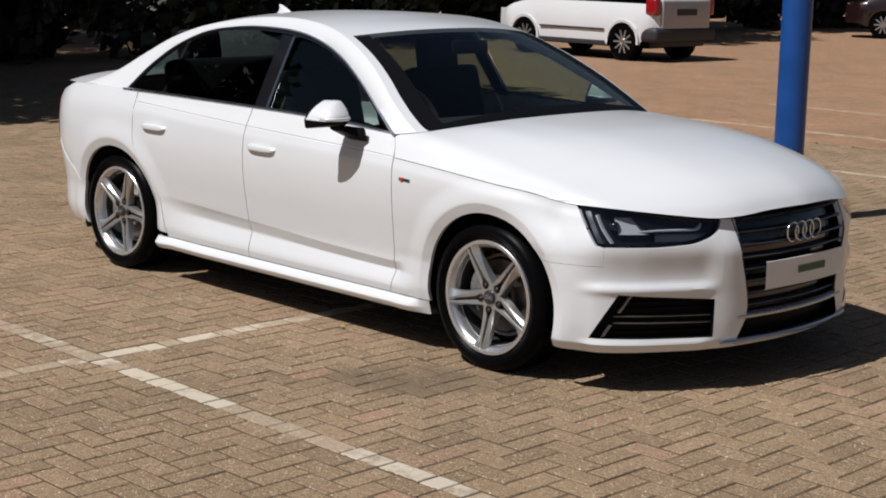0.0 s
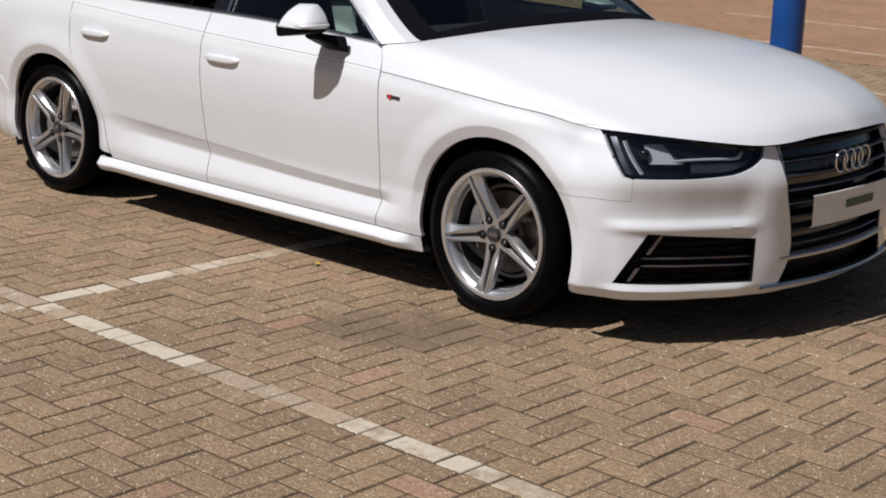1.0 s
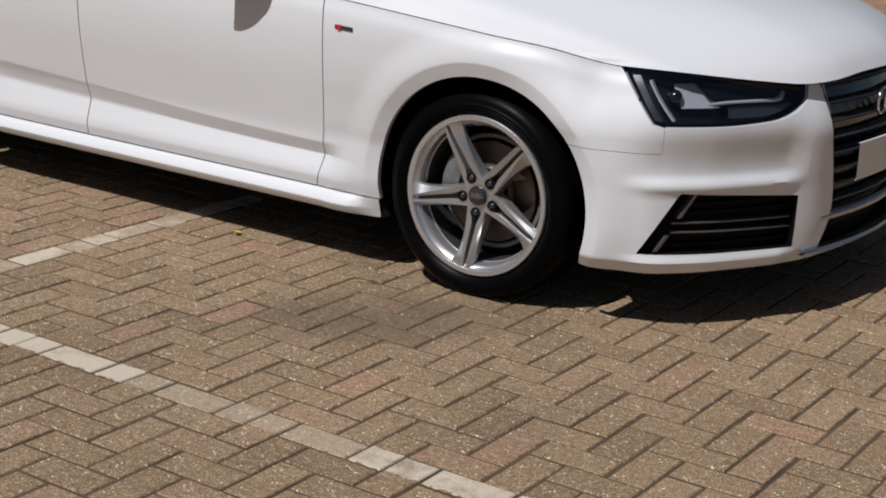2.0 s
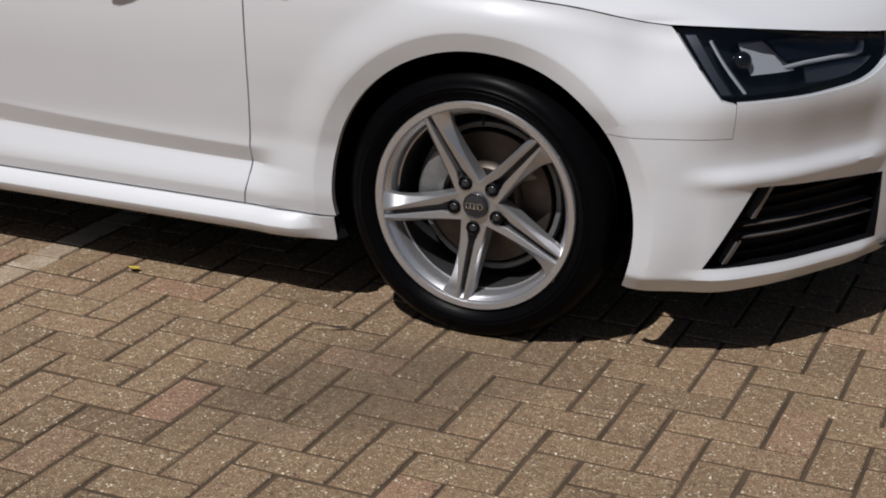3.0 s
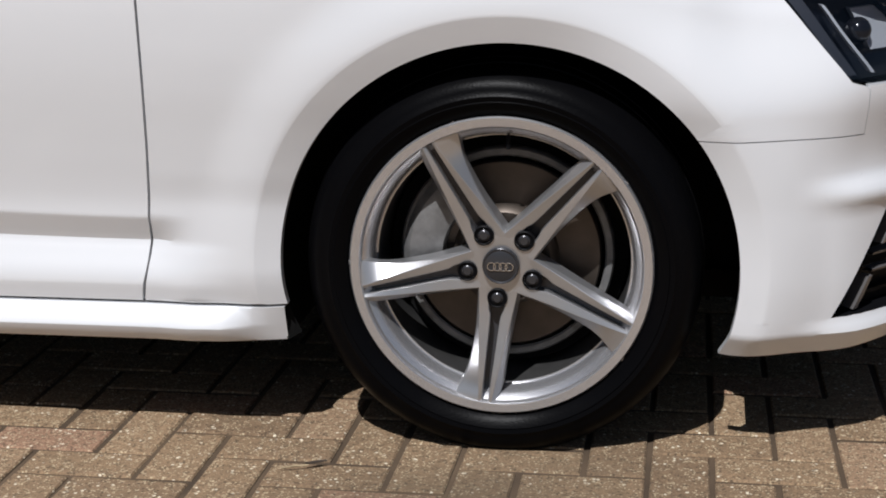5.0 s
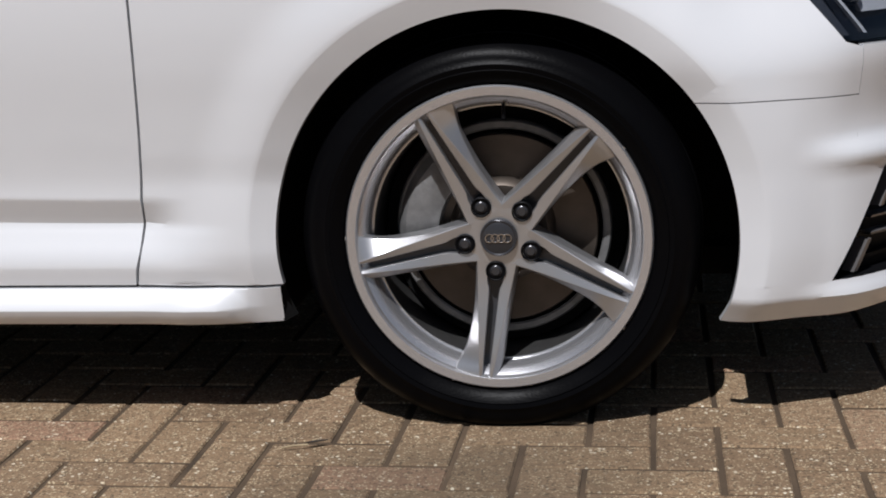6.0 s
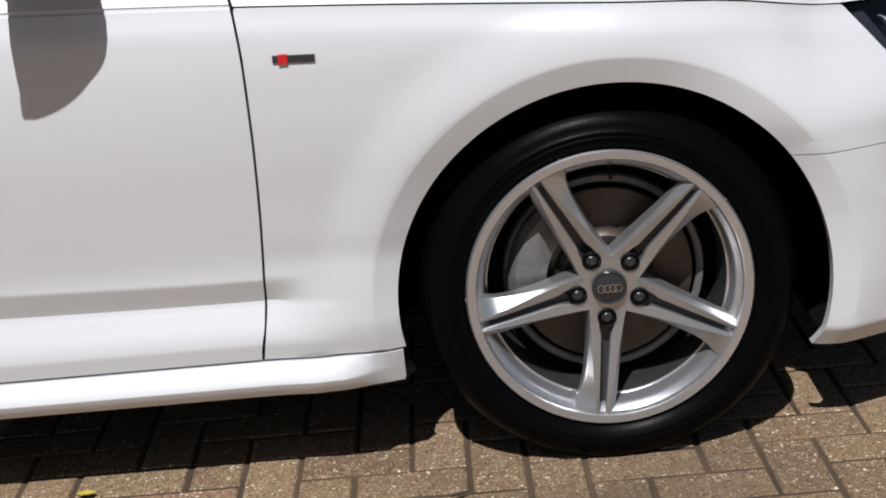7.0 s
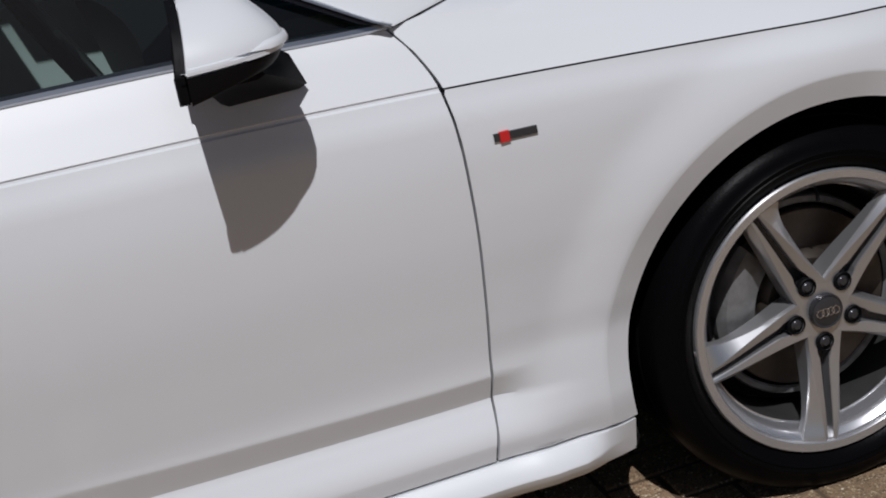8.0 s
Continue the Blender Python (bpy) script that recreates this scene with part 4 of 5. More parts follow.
mirrors = both("door_mirror", mirror_shell(False), PAINT, car, "white door mirror on a black foot", sharp=40)
for ob in mirrors:
    s = 1 if ob.data.vertices[0].co.y < 0 else -1
    flip = lambda b: b if s > 0 else mirrored(b)
    if s < 0:
        ob.location = (-0.05, -0.08, 0)
    part("mirror_base", flip(mirror_shell(True)), BLACK, ob, "black lower mirror housing", sharp=40)
    b2 = bmesh.new()
    rows = []
    for t in np.linspace(0, 1, 9):
        x0, x1 = -0.925 + 0.03 * t, -0.838 + 0.068 * t
        y, top, low = -0.985 + 0.090 * t, 0.972 - 0.014 * t, 0.944 - 0.046 * t
        rows.append([(x0, y, low + 0.006), (x0 + 0.01, y, low), (x1 - 0.012, y, low), (x1, y, low + 0.005), (x1 - 0.016, y, top - 0.008), (x1 - 0.026, y, top), (x0 + 0.01, y, top), (x0, y, top - 0.006)])
    vs = grid(b2, rows, close=True)
    b2.faces.new(vs[0])
    b2.faces.new(vs[-1])
    part("mirror_foot", flip(b2), BLACK, ob, "black mirror foot")
    levels = [mirror_ring(v, True) for v in (0.12, 0.5, 1)] + [mirror_ring(v, False) for v in np.linspace(0.05, 1, 10)]
    b2 = bmesh.new()
    grid(b2, [[(back + 0.010 * f - o, mid + f * half, z) for mid, half, deep, back, z in levels] for o, f in ((-0.006, -0.985), (0.006, -0.975), (0.008, -0.93), (0.003, -0.88), (0.003, 0.88), (0.008, 0.93), (0.006, 0.96), (-0.006, 0.97))])
    part("mirror_rim", flip(b2), BLACK, ob, "black rim round the mirror glass")
    b2 = bmesh.new()
    grid(b2, [[(back + 0.0085 * f - 0.0045, mid + f * half * 0.85, z) for f in (-1, -0.5, 0, 0.5, 1)] for mid, half, deep, back, z in levels[1:-1]])
    part("mirror_glass", flip(b2), CHROME, ob, "mirror glass")

for xh, owner in ((-1.505, front_doors), (-2.425, rear_doors)):
    zh = 0.794 if xh > -2 else 0.812
    for ob, sgn in zip(owner, (1, -1)):
        flip = lambda b: b if sgn > 0 else mirrored(b)
        b2 = bmesh.new()
        rows = []
        for t in np.linspace(-1, 1, 21):
            x, e = xh + 0.108 * t, math.sqrt(max(1 - abs(t) ** 4, 0))
            y = body(x, zh).y
            o = 0.004 + 0.020 * e
            rows.append([(x, y + 0.004, zh - 0.014), (x, y - o * 0.9, zh - 0.011 * e), (x, y - o, zh), (x, y - o * 0.85, zh + 0.011 * e), (x, y + 0.004, zh + 0.014)])
        grid(b2, rows)
        part("door_handle", flip(b2), PAINT, ob, "white door handle")
        b2 = bmesh.new()
        rows = []
        for f in (0.0, 0.4, 0.75, 1.0):
            rows.append([(xh + 0.085 * f * math.cos(a), body(xh + 0.085 * f * math.cos(a), zh + 0.010 + 0.040 * f * math.sin(a)).y - 0.0025 + 0.0015 * f, zh + 0.010 + 0.040 * f * math.sin(a)) for a in np.linspace(0, 2 * math.pi, 32, endpoint=False)])
        grid(b2, rows, close=True)
        part("handle_recess", flip(b2), PAINT, ob)

bm = bmesh.new()
rows = [[body(p, z - 0.04 * (p + 0.49), o) for p in np.linspace(-0.524, -0.456, 8)] for z, o in ((0.754, 0.0), (0.7545, 0.003), (0.766, 0.003), (0.7665, 0.0))]
grid(bm, rows)
badges = both("side_badge", bm, BADGE, car, "small dark badge with a red mark")
for ob, sgn in zip(badges, (1, -1)):
    b2 = bmesh.new()
    rows = [[body(p, z, o) for p in np.linspace(-0.515, -0.500, 5)] for z, o in ((0.7525, 0.0), (0.753, 0.0045), (0.7685, 0.0045), (0.769, 0.0))]
    grid(b2, rows)
    part("badge_mark", b2 if sgn > 0 else mirrored(b2), RED, ob, "red badge mark")

bm = bmesh.new()
rows = []
for t in np.linspace(0, 1, 8):
    c = Vector((-2.46 - 0.10 * t**2 * 0.6, 0, 1.385 + 0.055 * t))
    L, W = 0.075 * (1 - 0.85 * t), 0.020 * (1 - 0.7 * t)
    rows.append([(c.x - L * 0.3 + L * math.cos(a), W * math.sin(a), c.z) for a in np.linspace(0, 2 * math.pi, 16, endpoint=False)])
vs = grid(bm, rows, close=True)
bm.faces.new(vs[-1])
part("aerial", bm, PAINT, car, "white shark-fin aerial")

# ---- cabin ----
bm = bmesh.new()
box(bm, (2.3, 1.5, 0.04), (-1.75, 0, 0.30))
box(bm, (0.04, 1.5, 0.62), (-0.52, 0, 0.60))
box(bm, (0.05, 1.4, 0.6), (-2.95, 0, 0.62))
part("cabin_floor", bm, TRIM_DARK, car, "dark cabin floor and bulkheads", smooth=False)
bm = bmesh.new()
rows = []
for x, z in ((-0.42, 0.94), (-0.50, 0.972), (-0.70, 0.985), (-0.86, 0.965), (-0.93, 0.90), (-0.90, 0.78), (-0.86, 0.60)):
    rows.append([(x + 0.05 * (abs(y) / 0.7) ** 2 * -1, y, z - 0.012 * (abs(y) / 0.7) ** 4) for y in np.linspace(-0.74, 0.74, 15)])
grid(bm, rows)
part("dashboard", bm, TRIM_DARK, car, "dark dashboard")
bm = bmesh.new()
rows = []
for k in range(33):
    a = 2 * math.pi * k / 32
    rows.append([((0.185 + 0.014 * math.cos(b)) * math.cos(a), (0.185 + 0.014 * math.cos(b)) * math.sin(a), 0.014 * math.sin(b)) for b in [2 * math.pi * j / 8 for j in range(8)]])
grid(bm, rows, close=True)
box(bm, (0.34, 0.05, 0.02), bevel=0.006)
box(bm, (0.05, 0.17, 0.02), (0, -0.09, 0), bevel=0.006)
bmesh.ops.transform(bm, matrix=pose(-1.06, -0.36, 0.93, 62, 0, 90), verts=bm.verts[:])
part("steering_wheel", bm, TRIM_DARK, car, "black steering wheel")


def seat(x, y, wide=0.50):
    bm = bmesh.new()
    box(bm, (0.52, wide, 0.16), (x + 0.05, y, 0.50), None, 0.05, 3)
    box(bm, (0.14, wide, 0.62), (x - 0.26, y, 0.84), Euler((0, radians(-16), 0)), 0.055, 3)
    ob = part("seat", bm, CLOTH, car, "dark cloth seat")
    for yy in ((y,) if wide < 1 else (-0.42, 0.42)):
        b2 = bmesh.new()
        box(b2, (0.10, 0.26, 0.19), (x - 0.365, yy, 1.205), Euler((0, radians(-10), 0)), 0.045, 3)
        tube(b2, [(x - 0.36, yy - 0.06, 1.05), (x - 0.365, yy - 0.06, 1.16)], 0.006)
        tube(b2, [(x - 0.36, yy + 0.06, 1.05), (x - 0.365, yy + 0.06, 1.16)], 0.006)
        part("headrest", b2, CLOTH, ob, "dark headrest")


seat(-1.45, -0.36)
seat(-1.27, 0.37)
seat(-2.35, 0.0, 1.30)
bm = bmesh.new()
pts_ = []
for k in range(20):
    u = 0.29 + 0.47 * k / 19
    a, c = rail_at(rail_len * u), MID(MID_L * u)
    e, m = on_side(a[0], a[1]), Vector((c[0], mid_y(c[0]), c[1]))
    pts_.append([(e.x * (1 - t) + m.x * t, e.y * (1 - t) + m.y * t, e.z + (m.z - e.z) * (1 - (1 - t) ** 2) - 0.03) for t in np.linspace(0.02, 1, 9)])
grid(bm, pts_)
join_halves(bm)
part("headlining", bm, HEADLINER, car, "pale grey roof lining")
bm = bmesh.new()
box(bm, (0.025, 0.24, 0.065), (-1.02, 0, 1.285), Euler((0, radians(-12), 0)), 0.01, 2)
part("inner_mirror", bm, BLACK, car, "black inner rear-view mirror")


# ---- ground ----
def paving(name, block_joints):
    """Brown-grey paving blocks: a tone for each block, speckle, stains, and worn white lines."""
    m, nt, b = material(name)
    N = lambda k: nt.nodes.new("ShaderNode" + k)
    L = nt.links.new
    co = N("NewGeometry")
    pos = co.outputs["Position"]

    def noise_(scale, detail=4, rough=0.6):
        n = N("TexNoise")
        n.inputs["Scale"].default_value, n.inputs["Detail"].default_value, n.inputs["Roughness"].default_value = scale, detail, rough
        L(pos, n.inputs["Vector"])
        return n.outputs[0]

    def math_(op, a, c=None, clamp=False):
        n = N("Math")
        n.operation, n.use_clamp = op, clamp
        for sock, v in zip(n.inputs, (a, c)):
            if v is None:
                continue
            if isinstance(v, (int, float)):
                sock.default_value = v
            else:
                L(v, sock)
        return n.outputs[0]

    def remap(v, a, c, d, e):
        n = N("MapRange")
        L(v, n.inputs[0])
        for k, x in zip((1, 2, 3, 4), (a, c, d, e)):
            n.inputs[k].default_value = x
        return n.outputs[0]

    def mix(f, a, c):
        n = N("Mix")
        n.data_type = "RGBA"
        for sock, v in ((n.inputs[0], f), (n.inputs[6], a), (n.inputs[7], c)):
            if isinstance(v, (int, float)):
                sock.default_value = v
            elif isinstance(v, tuple):
                sock.default_value = (*v, 1)
            else:
                L(v, sock)
        return n.outputs[2]

    ramp = N("ValToRGB")
    tone = {0: (0.217, 0.142, 0.082), 0.35: (0.262, 0.173, 0.099), 0.7: (0.288, 0.193, 0.111), 0.93: (0.305, 0.197, 0.119), 1.0: (0.320, 0.183, 0.117)}
    if not block_joints:
        tone = {k: (c[0] * 1.13, c[1] * 0.92, c[2] * 0.86) for k, c in tone.items()}
    els = ramp.color_ramp.elements
    while len(els) < len(tone):
        els.new(0.5)
    for e, (k, c) in zip(els, tone.items()):
        e.position, e.color = k, (*c, 1)
    if block_joints:
        L(co.outputs["Random Per Island"], ramp.inputs[0])
    else:
        L(remap(noise_(5.0, 2), 0.3, 0.7, 0.0, 1.0), ramp.inputs[0])
    col = ramp.outputs[0]
    fine = noise_(300.0, 3, 0.7)
    mid = noise_(60.0, 5, 0.6)
    slow = noise_(1.1, 5, 0.55)
    v = math_("MULTIPLY", remap(fine, 0.3, 0.7, 0.55, 1.45), remap(mid, 0.3, 0.7, 0.82, 1.16))
    v = math_("MULTIPLY", v, remap(slow, 0.35, 0.65, 0.86, 1.10))
    sc = N("VectorMath")
    sc.operation = "SCALE"
    L(col, sc.inputs[0])
    L(v, sc.inputs["Scale"])
    col = sc.outputs[0]
    # pale and dark grit of mixed sizes
    for scale, reach_, keep, shade, w in ((190.0, 0.40, 0.46, (0.68, 0.56, 0.36), 0.70), (85.0, 0.27, 0.54, (0.88, 0.79, 0.60), 0.95), (150.0, 0.42, 0.47, (0.050, 0.033, 0.019), 0.70)):
        vor = N("TexVoronoi")
        vor.inputs["Scale"].default_value = scale
        L(pos, vor.inputs["Vector"])
        grit = math_("MULTIPLY", remap(vor.outputs["Distance"], reach_ * 0.7, reach_, 1.0, 0.0), remap(noise_(scale * 0.31, 2), keep, keep + 0.05, 0.0, 1.0))
        col = mix(math_("MULTIPLY", grit, w), col, shade)
    sep = N("SeparateXYZ")
    L(pos, sep.inputs[0])
    x, y = sep.outputs[0], sep.outputs[1]
    # oil stain beside the front wheel
    ax, ay = math_("SUBTRACT", x, STAIN[0]), math_("SUBTRACT", y, STAIN[1])
    dx = math_("DIVIDE", math_("ADD", math_("MULTIPLY", ax, 0.65), math_("MULTIPLY", ay, 0.76)), 0.46)
    dy = math_("DIVIDE", math_("SUBTRACT", math_("MULTIPLY", ax, 0.76), math_("MULTIPLY", ay, 0.65)), 0.26)
    d2 = math_("ADD", math_("MULTIPLY", dx, dx), math_("MULTIPLY", dy, dy))
    stain = math_("MULTIPLY", remap(math_("ADD", d2, math_("MULTIPLY", noise_(7.0, 4), 1.2)), 0.5, 1.8, 1.0, 0.0), 0.55, True)
    col = mix(stain, col, (0.070, 0.054, 0.034))
    # worn white bay lines
    wear = noise_(9.0, 5, 0.65)
    edge = math_("MULTIPLY", math_("SUBTRACT", noise_(40.0, 3), 0.5), 0.02)
    total = None
    for axis, at, lo, hi in LINES:
        u, w = (y, x) if axis == "y" else (x, y)
        on = math_("LESS_THAN", math_("ABSOLUTE", math_("ADD", math_("SUBTRACT", u, at), edge)), 0.047)
        on = math_("MULTIPLY", on, math_("MULTIPLY", math_("GREATER_THAN", w, lo), math_("LESS_THAN", w, hi)))
        total = on if total is None else math_("MAXIMUM", total, on)
    worn = math_("ADD", wear, math_("MULTIPLY", math_("SUBTRACT", co.outputs["Random Per Island"], 0.5), 0.50)) if block_joints else wear
    line = math_("MULTIPLY", total, remap(worn, 0.38, 0.56, 0.90, 0.28))
    line = math_("MULTIPLY", line, remap(fine, 0.35, 0.65, 0.75, 1.0))
    col = mix(line, col, (0.66, 0.58, 0.46))
    L(col, b.inputs["Base Color"])
    b.inputs["Roughness"].default_value = 0.88
    bp = N("Bump")
    bp.inputs["Strength"].default_value, bp.inputs["Distance"].default_value = 0.7, 0.003
    L(math_("ADD", fine, math_("MULTIPLY", mid, 1.4)), bp.inputs["Height"])
    L(bp.outputs[0], b.inputs["Normal"])
    return m


LINE_Y, LINE_X = -2.050, -1.222
STAIN = (-0.06, -1.24)
LINES = (("y", LINE_Y, -9.0, 9.0), ("x", LINE_X, -4.5, 2.5), ("y", 6.03, -2.6, 6.0), ("y", 8.62, -6.0, 6.0), ("y", 11.0, -6.6, 6.0))
BLOCKS = paving("paving_blocks", True)
FAR_PAVING = paving("paving_far", False)
JOINT = plain("joint_sand", (0.085, 0.057, 0.034), 0.95, bump=0.6, scale=250, vary=0.35, vscale=6)
UNIT = 0.1017
X0, Y0 = 0.142, -2.103


def block_mesh(w, h, gap=0.0050, chamfer=0.0050):
    """One paving block with chamfered edges; its top lies at z = 0."""
    a, b = w / 2 - gap / 2, h / 2 - gap / 2
    v, f = [], []
    for inset_, z in ((0, -0.05), (0, -0.007), (chamfer * 0.45, -0.0030), (chamfer, 0.0)):
        v += [(-a + inset_, -b + inset_, z), (a - inset_, -b + inset_, z), (a - inset_, b - inset_, z), (-a + inset_, b - inset_, z)]
    for k in range(3):
        for i in range(4):
            f.append((4 * k + i, 4 * k + (i + 1) % 4, 4 * k + 4 + (i + 1) % 4, 4 * k + 4 + i))
    f.append((12, 13, 14, 15))
    return v, f


ground_bm = bmesh.new()
bmesh.ops.create_grid(ground_bm, x_segments=1, y_segments=1, size=400)
ground = part("ground", ground_bm, FAR_PAVING, None, smooth=False)
ground.location.z = -0.012
tagged(ground, "brown block-paved car park reaching into the distance", "ground", kind="structure")


def herringbone(x_lo, x_hi, y_lo, y_hi):
    """Places of the blocks: x, y of the middle and whether the block lies along x."""
    out = []
    for j in range(math.floor((y_lo - Y0) / UNIT), math.ceil((y_hi - Y0) / UNIT)):
        for i in range(math.floor((x_lo - X0) / UNIT), math.ceil((x_hi - X0) / UNIT)):
            r = (2 - i - j) % 4
            if r == 0:
                out.append((X0 + i * UNIT, Y0 + (j + 0.5) * UNIT, True))
            elif r == 3:
                out.append((X0 + (i + 0.5) * UNIT, Y0 + (j + 1) * UNIT, False))
    return out


rng = random.Random(4)
near, rest_v, rest_f = [], [], []
VX, FX = block_mesh(2 * UNIT, UNIT)
VY, FY = block_mesh(UNIT, 2 * UNIT)
for x, y, along in herringbone(-13.0, 6.6, -7.6, 7.6):
    if -0.85 < x < 1.1 and -2.05 < y < -0.80 and len(near) < 300:
        near.append((x, y, along))
        continue
    base = len(rest_v)
    dz, tx, ty = rng.uniform(-0.0015, 0.0015), rng.uniform(-0.006, 0.006), rng.uniform(-0.006, 0.006)
    px, py = rng.uniform(-0.0012, 0.0012), rng.uniform(-0.0012, 0.0012)
    for vx, vy, vz in VX if along else VY:
        rest_v.append((x + px + vx, y + py + vy, vz + dz + tx * vx + ty * vy))
    rest_f += [tuple(k + base for k in f) for f in (FX if along else FY)]
bed_bm = bmesh.new()
bmesh.ops.create_grid(bed_bm, x_segments=1, y_segments=1, size=0.5)
bmesh.ops.transform(bed_bm, matrix=Matrix.Translation((-3.2, 0.0, -0.0040)) @ Matrix.Diagonal((19.8, 15.4, 1, 1)), verts=bed_bm.verts[:])
pavement = part("pavement", bed_bm, JOINT, None, smooth=False)
tagged(pavement, "sandy joints under brown herringbone block paving", "pavement", kind="structure")
me = bpy.data.meshes.new("paving_blocks")
me.from_pydata(rest_v, [], rest_f)
me.materials.append(BLOCKS)
me.materials.append(JOINT)
me.polygons.foreach_set("material_index", [1 if k % 13 < 8 else 0 for k in range(len(rest_f))])
many = new("paving_blocks", me)
many.parent = pavement
tagged(many, "brown-grey concrete paving blocks laid in herringbone", kind="stuff")

NEAR_BLOCKS = BLOCKS.copy()
nt = NEAR_BLOCKS.node_tree
info = nt.nodes.new("ShaderNodeObjectInfo")
for link in list(nt.links):
    if link.from_socket.name == "Random Per Island":
        to = link.to_socket
        nt.links.remove(link)
        nt.links.new(info.outputs["Random"], to)
shared = {}
for along, (v, f) in ((True, (VX, FX)), (False, (VY, FY))):
    shared[along] = bpy.data.meshes.new("paving_block")
    shared[along].from_pydata(v, [], f)
    shared[along].materials.append(NEAR_BLOCKS)
    shared[along].materials.append(JOINT)
    shared[along].polygons.foreach_set("material_index", [1 if k < 8 else 0 for k in range(13)])
for x, y, along in near:
    b = new("paving_block", shared[along])
    b.parent = pavement
    b.matrix_basis = pose(x + rng.uniform(-0.0012, 0.0012), y + rng.uniform(-0.0012, 0.0012), rng.uniform(-0.0015, 0.0015), rng.uniform(-0.35, 0.35), rng.uniform(-0.35, 0.35), rng.uniform(-0.4, 0.4))

# ---- round the car park ----
POST_AT = (-1.34, 3.40)
bm = bmesh.new()
lathe(bm, [(0.0001, 0.0), (0.115, 0.0), (0.115, 0.008), (0.1, 0.014), (0.1, 2.95), (0.094, 3.0), (0.0001, 3.01)], 40, axis="z")
post = part("blue_post", bm, BLUE_PAINT, None)
post.location = (*POST_AT, -0.002)
tagged(post, "thick round post painted bright blue, standing on the paving", "post")


# ---- other vehicles, far off ----
MAROON = plain("dark_red_paint", (0.014, 0.005, 0.005), 0.3, coat=0.8, vary=0.1)
GREY_CLAD = plain("grey_cladding", (0.028, 0.027, 0.032), 0.6, bump=0.2, scale=200)
ASPHALT_GREY = plain("tailgate_grey", (0.34, 0.34, 0.35), 0.4, coat=0.6, vary=0.03)


